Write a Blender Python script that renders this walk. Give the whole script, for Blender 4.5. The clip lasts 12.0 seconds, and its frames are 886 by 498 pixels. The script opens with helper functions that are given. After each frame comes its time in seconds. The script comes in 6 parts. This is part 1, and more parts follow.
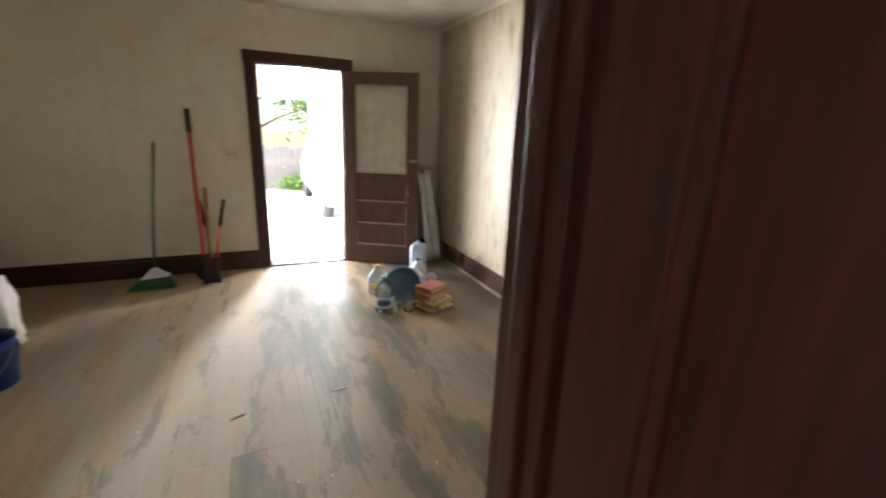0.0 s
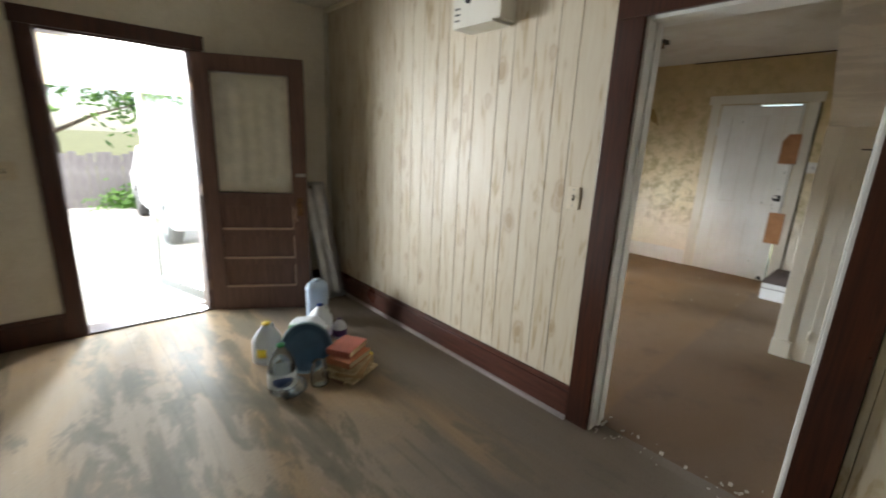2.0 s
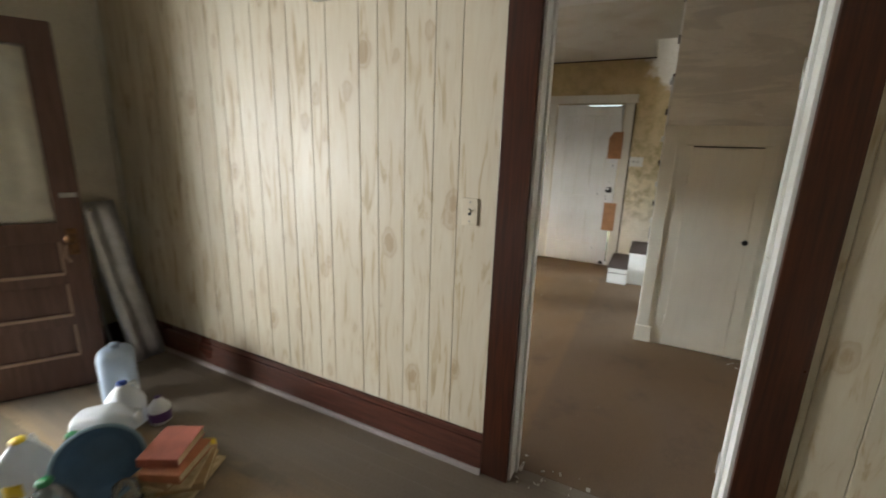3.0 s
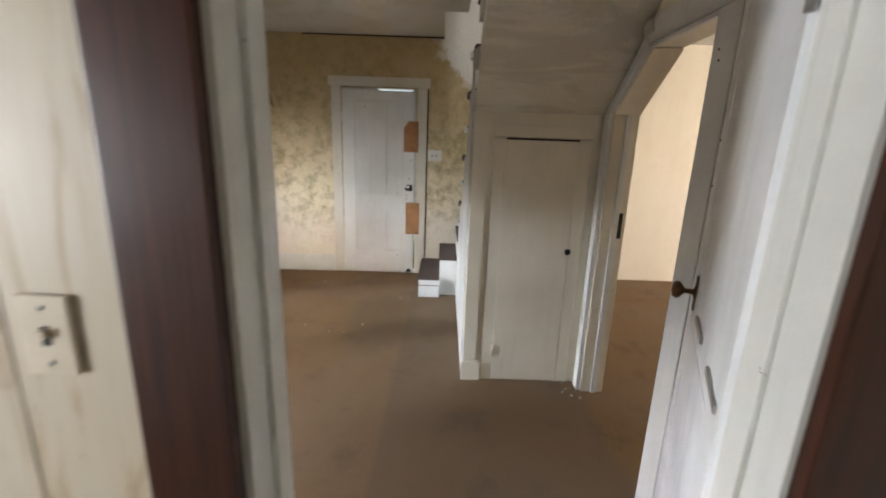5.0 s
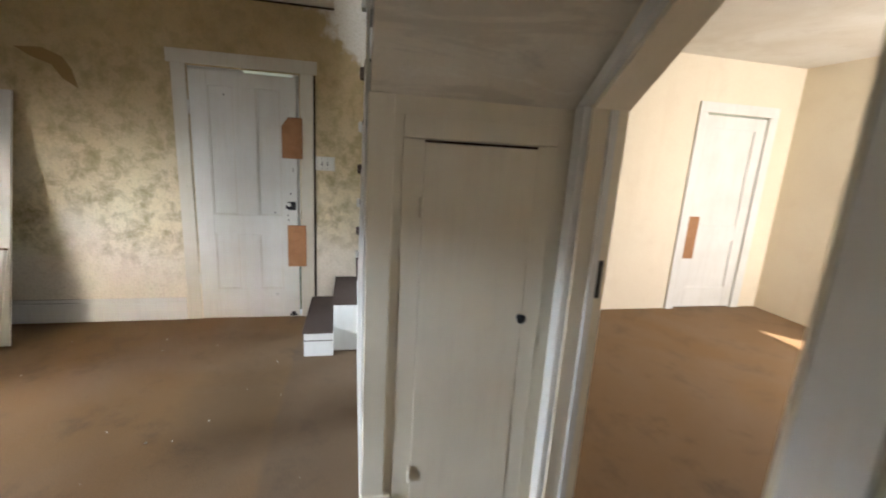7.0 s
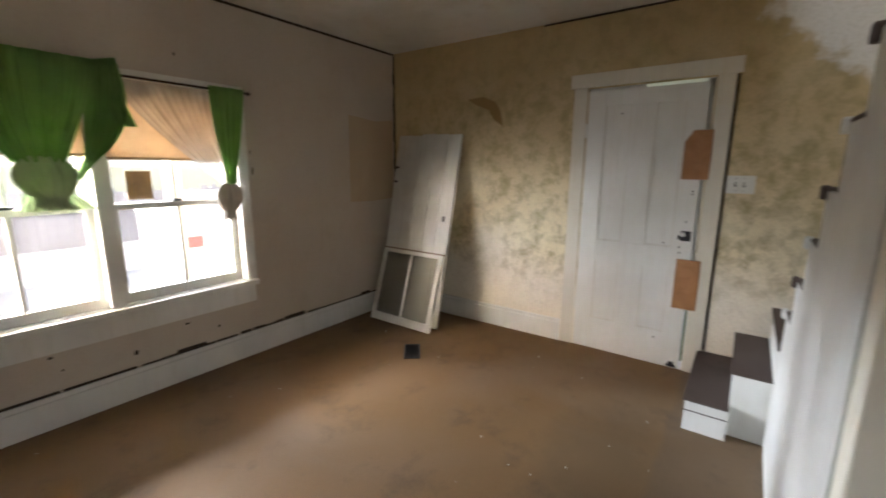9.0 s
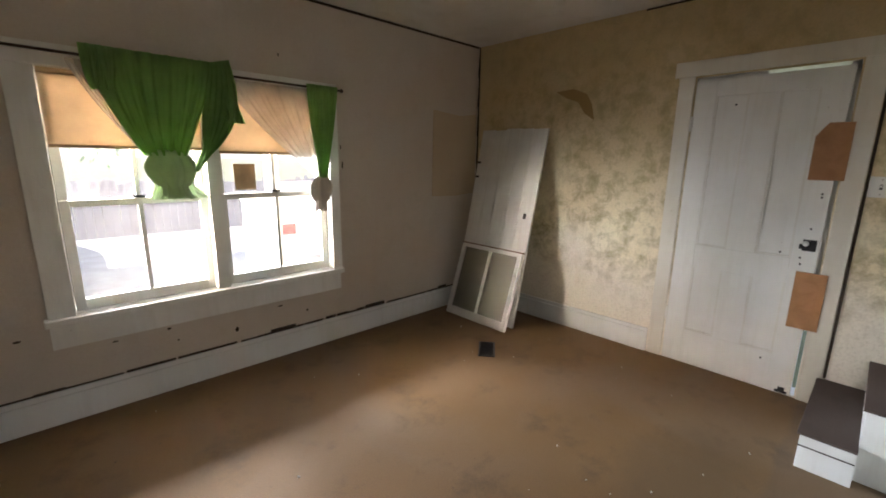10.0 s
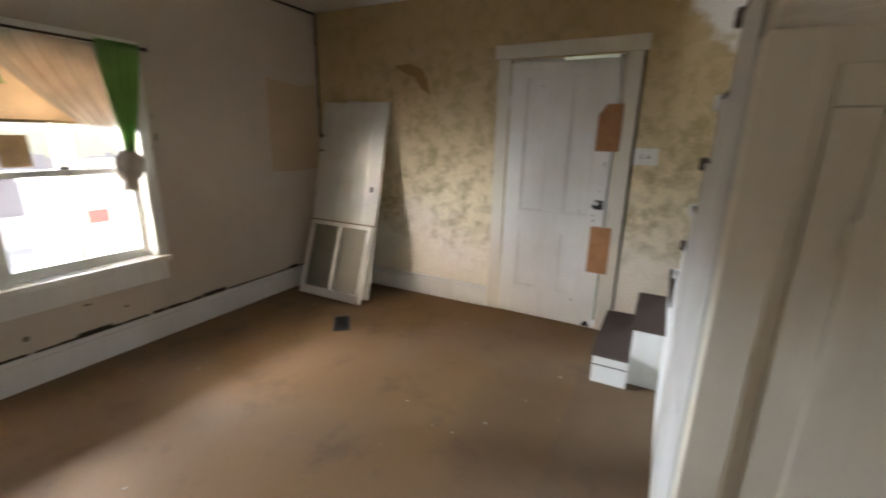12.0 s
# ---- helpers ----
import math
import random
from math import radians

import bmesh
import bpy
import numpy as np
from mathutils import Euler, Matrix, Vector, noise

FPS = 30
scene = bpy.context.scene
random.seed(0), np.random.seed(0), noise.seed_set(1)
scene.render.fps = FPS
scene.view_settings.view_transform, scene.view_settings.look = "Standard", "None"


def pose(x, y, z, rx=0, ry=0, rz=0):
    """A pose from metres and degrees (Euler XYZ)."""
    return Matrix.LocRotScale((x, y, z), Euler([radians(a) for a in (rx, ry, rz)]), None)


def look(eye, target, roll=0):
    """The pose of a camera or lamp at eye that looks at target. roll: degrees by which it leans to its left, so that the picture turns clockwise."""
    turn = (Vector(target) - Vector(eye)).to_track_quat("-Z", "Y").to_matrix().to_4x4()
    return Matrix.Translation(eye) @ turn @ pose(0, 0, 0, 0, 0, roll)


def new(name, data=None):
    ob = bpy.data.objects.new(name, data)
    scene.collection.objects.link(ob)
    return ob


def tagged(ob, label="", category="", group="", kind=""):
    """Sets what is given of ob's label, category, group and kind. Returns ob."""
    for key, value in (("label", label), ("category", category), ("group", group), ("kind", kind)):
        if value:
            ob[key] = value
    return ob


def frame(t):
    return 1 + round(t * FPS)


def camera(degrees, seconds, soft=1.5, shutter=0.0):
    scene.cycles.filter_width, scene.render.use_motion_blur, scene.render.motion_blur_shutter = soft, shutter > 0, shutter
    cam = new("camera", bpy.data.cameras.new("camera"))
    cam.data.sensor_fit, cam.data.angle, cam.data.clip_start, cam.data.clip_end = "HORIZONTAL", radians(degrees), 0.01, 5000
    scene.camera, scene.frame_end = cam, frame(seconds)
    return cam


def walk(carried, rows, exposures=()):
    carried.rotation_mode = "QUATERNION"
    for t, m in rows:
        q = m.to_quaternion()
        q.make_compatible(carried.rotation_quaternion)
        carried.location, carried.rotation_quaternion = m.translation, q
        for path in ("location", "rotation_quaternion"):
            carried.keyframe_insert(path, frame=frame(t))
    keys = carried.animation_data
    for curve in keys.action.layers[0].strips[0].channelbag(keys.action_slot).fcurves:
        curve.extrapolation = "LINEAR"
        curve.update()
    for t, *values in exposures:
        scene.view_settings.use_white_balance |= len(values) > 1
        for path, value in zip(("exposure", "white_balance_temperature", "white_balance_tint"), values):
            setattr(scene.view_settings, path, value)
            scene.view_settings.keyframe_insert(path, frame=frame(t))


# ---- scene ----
# camera: eye, target and lean at each time; the gaps glide through the two doorways
cam = camera(93.3, 12.0, soft=1.8, shutter=0.5)
PATH = [
    (0, (0.388, 0.811, 1.433), (1.191, 2.564, 0.903), 2.1),
    (0.5, (0.378, 0.983, 1.438), (0.944, 2.826, 0.903), 2.5),
    (1, (0.317, 1.275, 1.43), (1.12, 3.03, 0.904), 3.0),
    (1.5, (0.339, 1.478, 1.446), (1.421, 3.08, 0.931), 3.0),
    (2, (0.5, 1.727, 1.441), (1.811, 3.156, 0.953), 2.5),
    (2.5, (0.683, 1.931, 1.444), (2.233, 3.1, 0.963), 2.1),
    (3, (0.831, 2.179, 1.461), (2.568, 3.05, 0.987), 1.8),
    (3.5, (1.039, 2.289, 1.449), (2.874, 2.935, 0.983), 1.3),
    (3.7, (1.167, 2.293, 1.454), (3.032, 2.861, 1.009), 1.1),
    (5.3, (2.058, 2.33, 1.47), (3.999, 2.245, 0.996), 2.2),
    (5.5, (2.169, 2.289, 1.475), (4.112, 2.17, 1.016), 2.2),
    (6, (2.382, 2.196, 1.518), (4.316, 2.003, 1.049), 2.2),
    (6.5, (2.595, 2.166, 1.493), (4.502, 1.771, 1.041), 3.3),
    (6.7, (2.724, 2.201, 1.48), (4.617, 1.723, 1.045), 3.7),
    (8.3, (3.25, 2.26, 1.454), (5.112, 2.885, 1.08), 0.4),
    (8.5, (3.266, 2.299, 1.461), (5.05, 3.119, 1.079), 0.3),
    (9, (3.273, 2.396, 1.46), (4.86, 3.55, 1.073), 0.3),
    (9.5, (3.27, 2.444, 1.465), (4.692, 3.793, 1.072), 0.5),
    (10, (3.281, 2.45, 1.469), (4.629, 3.867, 1.052), 0.8),
    (10.5, (3.289, 2.45, 1.462), (4.618, 3.873, 1.005), 0.8),
    (11, (3.274, 2.446, 1.453), (4.641, 3.822, 0.967), 0.8),
    (11.5, (3.274, 2.416, 1.46), (4.759, 3.653, 0.943), 1.0),
    (12, (3.311, 2.306, 1.459), (5.023, 3.201, 0.942), 1.2),
]
EXPOSURES = [(0, 3.4, 6700, 17), (0.5, 3.15, 6400, 16), (1.0, 2.95, 6250, 12), (2.0, 2.75, 6550, 13), (3.7, 2.8, 6750, 13), (5.3, 2.95, 6450, 17), (6.7, 3.0, 6350, 15), (8.5, 2.75, 6550, 17), (12, 2.7, 6550, 17)]
walk(cam, [(t, look(eye, target, roll)) for t, eye, target, roll in PATH], EXPOSURES)

# ---- light: clear sky and one sun over the yard, plus added fill lamps ----
SUN_UP, SUN_ROUND = 58, -140
world = bpy.data.worlds.new("sky")
scene.world = world
world.use_nodes = True
wn = world.node_tree
sky = wn.nodes.new("ShaderNodeTexSky")
sky.sky_type, sky.sun_disc = "NISHITA", False
sky.sun_elevation, sky.sun_rotation = radians(SUN_UP), radians(90 - SUN_ROUND)
wn.links.new(sky.outputs[0], wn.nodes["Background"].inputs[0])
wn.nodes["Background"].inputs[1].default_value = 0.055
sun = new("sun", bpy.data.lights.new("sun", "SUN"))
sun.data.energy, sun.data.angle, sun.data.color = 2.2, radians(0.6), (1.0, 0.95, 0.87)
SUN_DIR = Vector((math.cos(radians(SUN_ROUND)) * math.cos(radians(SUN_UP)), math.sin(radians(SUN_ROUND)) * math.cos(radians(SUN_UP)), math.sin(radians(SUN_UP))))
sun.matrix_world = look(SUN_DIR * 30, (0, 0, 0))


X_WEST = -1.71


def sky_fill(x, y, z, tx, ty, tz, w, h, power, tint=(1, 1, 1)):
    """An added area lamp that stands in for sky light, aimed into a room."""
    ob = new("sky_fill", bpy.data.lights.new("sky_fill", "AREA"))
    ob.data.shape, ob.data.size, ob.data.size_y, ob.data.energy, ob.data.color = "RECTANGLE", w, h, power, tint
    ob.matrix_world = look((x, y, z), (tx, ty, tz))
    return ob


# added lamps replace sky light that the porch roof and the blinds keep out
sky_fill(-1.3, 7.35, 1.15, 1.6, 4.4, 1.2, 3.2, 2.0, 12, (0.93, 1.0, 0.94))
sky_fill(-2.0, 9.4, 1.05, 3.8, 4.6, 0.75, 3.3, 1.7, 175, (0.90, 0.96, 0.98))
sky_fill(0.95, 6.2, 1.95, -0.9, 3.4, 0.6, 0.5, 0.4, 8, (0.86, 0.94, 1.0))
sky_fill(2.2, 11.0, 2.2, 0.3, 3.6, 0.0, 0.8, 0.5, 185, (0.78, 0.90, 1.0))
# added behind the camera to lighten the dark entry door
sky_fill(X_WEST - 0.05, -0.8, 1.4, 0.6, 0.4, 1.2, 0.75, 1.0, 2.4, (1.0, 0.96, 1.0))
sky_fill(1.95, 6.38, 1.66, 6.4, 3.9, 0.6, 1.0, 0.5, 108, (1.0, 0.88, 0.72))
sky_fill(3.8, 7.4, 1.90, 4.4, 3.0, 0.2, 0.8, 0.34, 50, (0.90, 0.94, 1.0))
sky_fill(4.6, 7.0, 1.67, 2.9, 1.7, 1.3, 1.1, 0.18, 12, (0.86, 0.93, 1.0))
# fill lamp standing inside the third room, turned away from its doorway
sky_fill(3.68, -1.93, 1.35, 6.6, -1.75, 1.1, 0.7, 1.2, 12, (1.0, 0.94, 0.85))
sky_fill(3.22, 1.8, 4.0, 6.0, 1.9, 2.6, 0.65, 1.3, 6.5, (0.92, 0.97, 1.0))


# ---- materials ----
class Nodes:
    """A small builder for one node material."""

    def __init__(self, name):
        self.mat = bpy.data.materials.new(name)
        self.mat.use_nodes = True
        self.tree = self.mat.node_tree
        self.bsdf = self.tree.nodes["Principled BSDF"]
        self.place = self.add("ShaderNodeTexCoord").outputs["Object"]

    def add(self, kind, **values):
        node = self.tree.nodes.new(kind)
        for key, value in values.items():
            node.inputs[key].default_value = value
        return node

    def link(self, a, b):
        self.tree.links.new(a, b)

    def coords(self, scale):
        node = self.add("ShaderNodeMapping", Scale=scale)
        self.link(self.place, node.inputs[0])
        return node.outputs[0]

    def grain(self, scale, detail=4.0, stretch=(1, 1, 1), rough=0.55, distort=0.0):
        node = self.add("ShaderNodeTexNoise", Scale=scale, Detail=detail, Roughness=rough, Distortion=distort)
        self.link(self.coords(stretch), node.inputs["Vector"])
        return node.outputs["Fac"]

    def ramp(self, fac, *stops):
        node = self.add("ShaderNodeValToRGB")
        node.color_ramp.elements.remove(node.color_ramp.elements[1])
        for i, (at, col) in enumerate(stops):
            el = node.color_ramp.elements[0] if i == 0 else node.color_ramp.elements.new(at)
            el.position = at
            el.color = (*col, 1) if isinstance(col, tuple) else (col, col, col, 1)
        self.link(fac, node.inputs[0])
        return node.outputs[0]

    def mix(self, fac, a, b, how="MIX"):
        node = self.tree.nodes.new("ShaderNodeMix")
        node.data_type, node.blend_type = "RGBA", how
        for value, socket in ((fac, node.inputs[0]), (a, node.inputs[6]), (b, node.inputs[7])):
            if isinstance(value, (int, float)):
                socket.default_value = value
            elif isinstance(value, tuple):
                socket.default_value = (*value, 1)
            else:
                self.link(value, socket)
        return node.outputs[2]

    def maths(self, how, a, b=0.0):
        node = self.tree.nodes.new("ShaderNodeMath")
        node.operation = how
        for value, socket in ((a, node.inputs[0]), (b, node.inputs[1])):
            if isinstance(value, (int, float)):
                socket.default_value = value
            else:
                self.link(value, socket)
        return node.outputs[0]

    def axis(self, which):
        node = self.add("ShaderNodeSeparateXYZ")
        self.link(self.place, node.inputs[0])
        return node.outputs[which]

    def random(self):
        return self.add("ShaderNodeObjectInfo").outputs["Random"]

    def done(self, colour, rough=0.6, bump=None, height=0.002, metal=0.0, **more):
        for value, key in ((colour, "Base Color"), (rough, "Roughness")):
            if isinstance(value, tuple):
                self.bsdf.inputs[key].default_value = (*value, 1)
            elif isinstance(value, (int, float)):
                self.bsdf.inputs[key].default_value = value
            else:
                self.link(value, self.bsdf.inputs[key])
        self.bsdf.inputs["Metallic"].default_value = metal
        for key, value in more.items():
            self.bsdf.inputs[key.replace("_", " ")].default_value = value
        if bump is not None:
            node = self.add("ShaderNodeBump", Strength=0.6, Distance=height)
            self.link(bump, node.inputs["Height"])
            self.link(node.outputs[0], self.bsdf.inputs["Normal"])
        return self.mat


def plain(name, colour, rough=0.5, metal=0.0, vary=0.25, scale=9.0, height=0.001, **more):
    """A plain surface with cloudy wear and fine grain."""
    n = Nodes(name)
    cloud, fine = n.grain(scale, 5), n.grain(scale * 14, 3)
    dark = tuple(c * (1 - vary) for c in colour)
    light = tuple(min(1, c * (1 + vary * 0.5)) for c in colour)
    col = n.mix(n.ramp(fine, (0.3, 0.0), (0.7, 0.35)), n.ramp(cloud, (0.3, dark), (0.7, light)), dark)
    return n.done(col, n.ramp(cloud, (0.2, max(0.02, rough - 0.1)), (0.8, min(1, rough + 0.12))), fine, height, metal, **more)


def plaster(name, base, stain, dirt, amount=0.5, drips=True):
    n = Nodes(name)
    big, mid, fine = n.grain(1.1, 5, distort=0.6), n.grain(5, 6), n.grain(60, 4)
    col = n.mix(n.ramp(big, (0.42, 0.0), (0.7, amount)), base, stain)
    col = n.mix(n.ramp(mid, (0.55, 0.0), (0.75, amount * 0.6)), col, dirt)
    if drips:
        streak = n.grain(3.0, 5, stretch=(3, 3, 0.35))
        col = n.mix(n.ramp(streak, (0.56, 0.0), (0.72, amount * 0.55)), col, stain)
    col = n.mix(n.ramp(fine, (0.35, 0.12), (0.6, 0.0)), col, dirt)
    return n.done(col, 0.75, n.maths("ADD", mid, n.maths("MULTIPLY", fine, 0.5)), 0.004)


def mouldy_wall(name):
    """Old cream plaster, browned above, with olive mould; window light is painted into the paler lower part."""
    n = Nodes(name)
    z = n.axis(2)
    wob = n.maths("ADD", z, n.maths("MULTIPLY", n.maths("SUBTRACT", n.grain(1.6, 5), 0.5), 1.5))
    # palest stops paint the window light on the lower wall
    col = n.ramp(n.maths("MULTIPLY", wob, 0.4), (0.2, (0.80, 0.75, 0.64)), (0.38, (0.77, 0.69, 0.50)), (0.58, (0.65, 0.54, 0.34)), (0.92, (0.50, 0.38, 0.20)))
    spots = n.grain(9.5, 7, rough=0.66, distort=0.25)
    band = n.maths("ABSOLUTE", n.maths("SUBTRACT", n.axis(1), 3.5))
    patch = n.maths("SUBTRACT", n.maths("ADD", n.grain(1.6, 4), 0.16), n.maths("MULTIPLY", band, 0.13))
    high = n.ramp(n.maths("MULTIPLY", z, 0.4), (0.14, 0.1), (0.3, 1.0), (0.75, 0.8), (0.95, 0.45))
    mould = n.mix(1.0, n.ramp(spots, (0.45, 0.0), (0.55, 0.42), (0.67, 0.82)), n.mix(1.0, n.ramp(patch, (0.34, 0.0), (0.54, 1.0)), high, "MULTIPLY"), "MULTIPLY")
    col = n.mix(mould, col, (0.27, 0.225, 0.095))
    # whiter towards the ceiling and the stairwell, with a ragged edge
    bare = n.maths("ADD", n.maths("SUBTRACT", z, 2.12), n.maths("SUBTRACT", 2.36, n.axis(1)))
    bare = n.maths("ADD", bare, n.maths("MULTIPLY", n.maths("SUBTRACT", n.grain(5, 6, rough=0.65), 0.5), 0.8))
    col = n.mix(n.ramp(bare, (0.16, 0.0), (0.30, 0.85)), col, (0.82, 0.82, 0.80))
    fine = n.grain(70, 4)
    col = n.mix(n.ramp(fine, (0.3, 0.25), (0.55, 0.0)), col, (0.3, 0.26, 0.15))
    return n.done(col, 0.8, n.maths("ADD", spots, fine), 0.003)


def water_stained(name):
    """Pale plaster with level bands of grey water stain and whiter mends between them."""
    n = Nodes(name)
    bands, cloud, fine = n.grain(2.6, 6, stretch=(2.2, 0.55, 2.2), rough=0.6, distort=0.7), n.grain(5, 5), n.grain(60, 4)
    col = n.mix(n.ramp(cloud, (0.4, 0.0), (0.7, 0.5)), (0.74, 0.70, 0.60), (0.62, 0.57, 0.46))
    col = n.mix(n.ramp(bands, (0.50, 0.0), (0.545, 0.38), (0.68, 0.55)), col, (0.46, 0.43, 0.36))
    col = n.mix(n.ramp(bands, (0.36, 0.6), (0.41, 0.0)), col, (0.80, 0.78, 0.70))
    col = n.mix(n.ramp(fine, (0.35, 0.12), (0.6, 0.0)), col, (0.50, 0.45, 0.37))
    return n.done(col, 0.75, n.maths("ADD", cloud, n.maths("MULTIPLY", fine, 0.5)), 0.004)


def worn_paint(name, base, under, grime, amount=0.5, rough=0.45, along=(6, 6, 0.6)):
    """Painted wood: brushed streaks, grime and chips."""
    n = Nodes(name)
    streak, cloud, chip, fine = n.grain(4, 5, stretch=along), n.grain(2.2, 5), n.grain(22, 5, rough=0.7), n.grain(130, 2)
    col = n.mix(n.ramp(cloud, (0.4, 0.0), (0.72, amount)), base, grime)
    col = n.mix(n.ramp(streak, (0.5, 0.0), (0.75, amount * 0.6)), col, grime)
    col = n.mix(n.ramp(chip, (0.705, 0.0), (0.73, 0.9)), col, under)
    return n.done(col, n.ramp(cloud, (0.3, rough - 0.1), (0.7, rough + 0.2)), n.maths("ADD", streak, n.maths("MULTIPLY", fine, 0.4)), 0.0025)


def stained_wood(name, dark, light, rough=0.3, along=(14, 14, 0.8), bump=0.0012, gloss=0.5):
    n = Nodes(name)
    lines, cloud, fine = n.grain(5, 6, stretch=along, distort=0.5), n.grain(2, 4), n.grain(90, 3, stretch=along)
    col = n.ramp(lines, (0.3, dark), (0.72, light))
    col = n.mix(n.ramp(cloud, (0.45, 0.0), (0.8, 0.5)), col, dark)
    return n.done(col, n.ramp(cloud, (0.3, max(0.05, rough - 0.08)), (0.75, rough + 0.2)), n.maths("ADD", lines, fine), bump, Specular_IOR_Level=gloss)


def pine_boards(name):
    """White-washed knotty pine, each board with its own shade."""
    n = Nodes(name)
    rnd = n.random()
    shift = n.add("ShaderNodeCombineXYZ")
    n.link(n.maths("MULTIPLY", rnd, 37.0), shift.inputs[0])
    n.link(n.maths("MULTIPLY", rnd, 23.0), shift.inputs[2])
    moved = n.add("ShaderNodeVectorMath")
    n.link(n.place, moved.inputs[0])
    n.link(shift.outputs[0], moved.inputs[1])
    n.place = moved.outputs[0]
    lines = n.grain(3.2, 6, stretch=(6, 6, 0.85), distort=1.3)
    hairs = n.grain(14, 4, stretch=(10, 10, 0.5))
    knots = n.add("ShaderNodeTexVoronoi", Scale=3.6, Randomness=1.0)
    n.link(n.coords((1.7, 1.7, 1.0)), knots.inputs["Vector"])
    pick = n.add("ShaderNodeSeparateXYZ")
    n.link(knots.outputs["Color"], pick.inputs[0])
    odd = n.maths("ADD", n.maths("MULTIPLY", n.grain(11, 4), 0.3), n.maths("MULTIPLY", pick.outputs[0], 0.26))
    rings = n.maths("ADD", knots.outputs["Distance"], n.maths("SUBTRACT", odd, 0.19))
    col = n.ramp(lines, (0.34, (0.63, 0.575, 0.46)), (0.55, (0.59, 0.52, 0.395)), (0.63, (0.47, 0.375, 0.235)), (0.74, (0.33, 0.24, 0.14)))
    col = n.mix(n.ramp(rings, (0.13, 0.8), (0.17, 0.35), (0.24, 0.55), (0.27, 0.12), (0.34, 0.0)), col, (0.34, 0.23, 0.12))
    col = n.mix(n.ramp(hairs, (0.5, 0.0), (0.72, 0.4)), col, (0.68, 0.61, 0.49))
    col = n.mix(n.maths("MULTIPLY", rnd, 0.25), col, (0.46, 0.37, 0.25))
    return n.done(col, n.ramp(lines, (0.3, 0.40), (0.7, 0.55)), hairs, 0.0006, Specular_IOR_Level=0.5)


def floor_boards(name):
    """Worn floor boards: bare tan wood, grey dirt and remains of blue-green paint."""
    n = Nodes(name)
    rnd = n.random()
    n.place = n.add("ShaderNodeNewGeometry").outputs["Position"]
    lines, cloud = n.grain(4, 6, stretch=(12, 0.7, 12)), n.grain(1.3, 6, stretch=(1.7, 0.6, 1), distort=0.8)
    flakes, fine = n.grain(1.9, 8, stretch=(2.6, 0.7, 1), rough=0.68, distort=0.5), n.grain(80, 4)
    col = n.ramp(lines, (0.3, (0.33, 0.225, 0.12)), (0.7, (0.385, 0.27, 0.15)))
    col = n.mix(n.ramp(cloud, (0.38, 0.1), (0.62, 0.7)), col, (0.315, 0.285, 0.24))
    geo = n.add("ShaderNodeNewGeometry")
    sep = n.add("ShaderNodeSeparateXYZ")
    n.link(geo.outputs["Position"], sep.inputs[0])
    # walked-off strip from the outside door inwards, where old grey-green paint still holds in patches
    strip = n.maths("ABSOLUTE", n.maths("SUBTRACT", sep.outputs[0], 0.95))
    hold = n.maths("SUBTRACT", n.maths("ADD", flakes, n.maths("MULTIPLY", n.maths("SUBTRACT", rnd, 0.5), 0.10)), n.maths("MULTIPLY", strip, 0.10))
    col = n.mix(n.ramp(hold, (0.455, 0.0), (0.50, 0.55), (0.60, 0.85)), col, (0.128, 0.120, 0.088))
    # boards darken towards the pine wall: dirt plus shade painted into the colour
    edge = n.maths("ADD", sep.outputs[0], n.maths("MULTIPLY", n.maths("SUBTRACT", cloud, 0.5), 1.6))
    col = n.mix(n.ramp(n.maths("MULTIPLY", edge, 0.4), (0.56, 0.0), (0.74, 0.8)), col, (0.165, 0.145, 0.126))
    col = n.mix(n.ramp(fine, (0.3, 0.25), (0.5, 0.0)), col, (0.14, 0.10, 0.065))
    col = n.mix(n.maths("MULTIPLY", rnd, 0.16), col, (0.16, 0.12, 0.08))
    return n.done(col, n.ramp(cloud, (0.3, 0.66), (0.7, 0.82)), n.maths("ADD", lines, fine), 0.0012, Specular_IOR_Level=0.26)


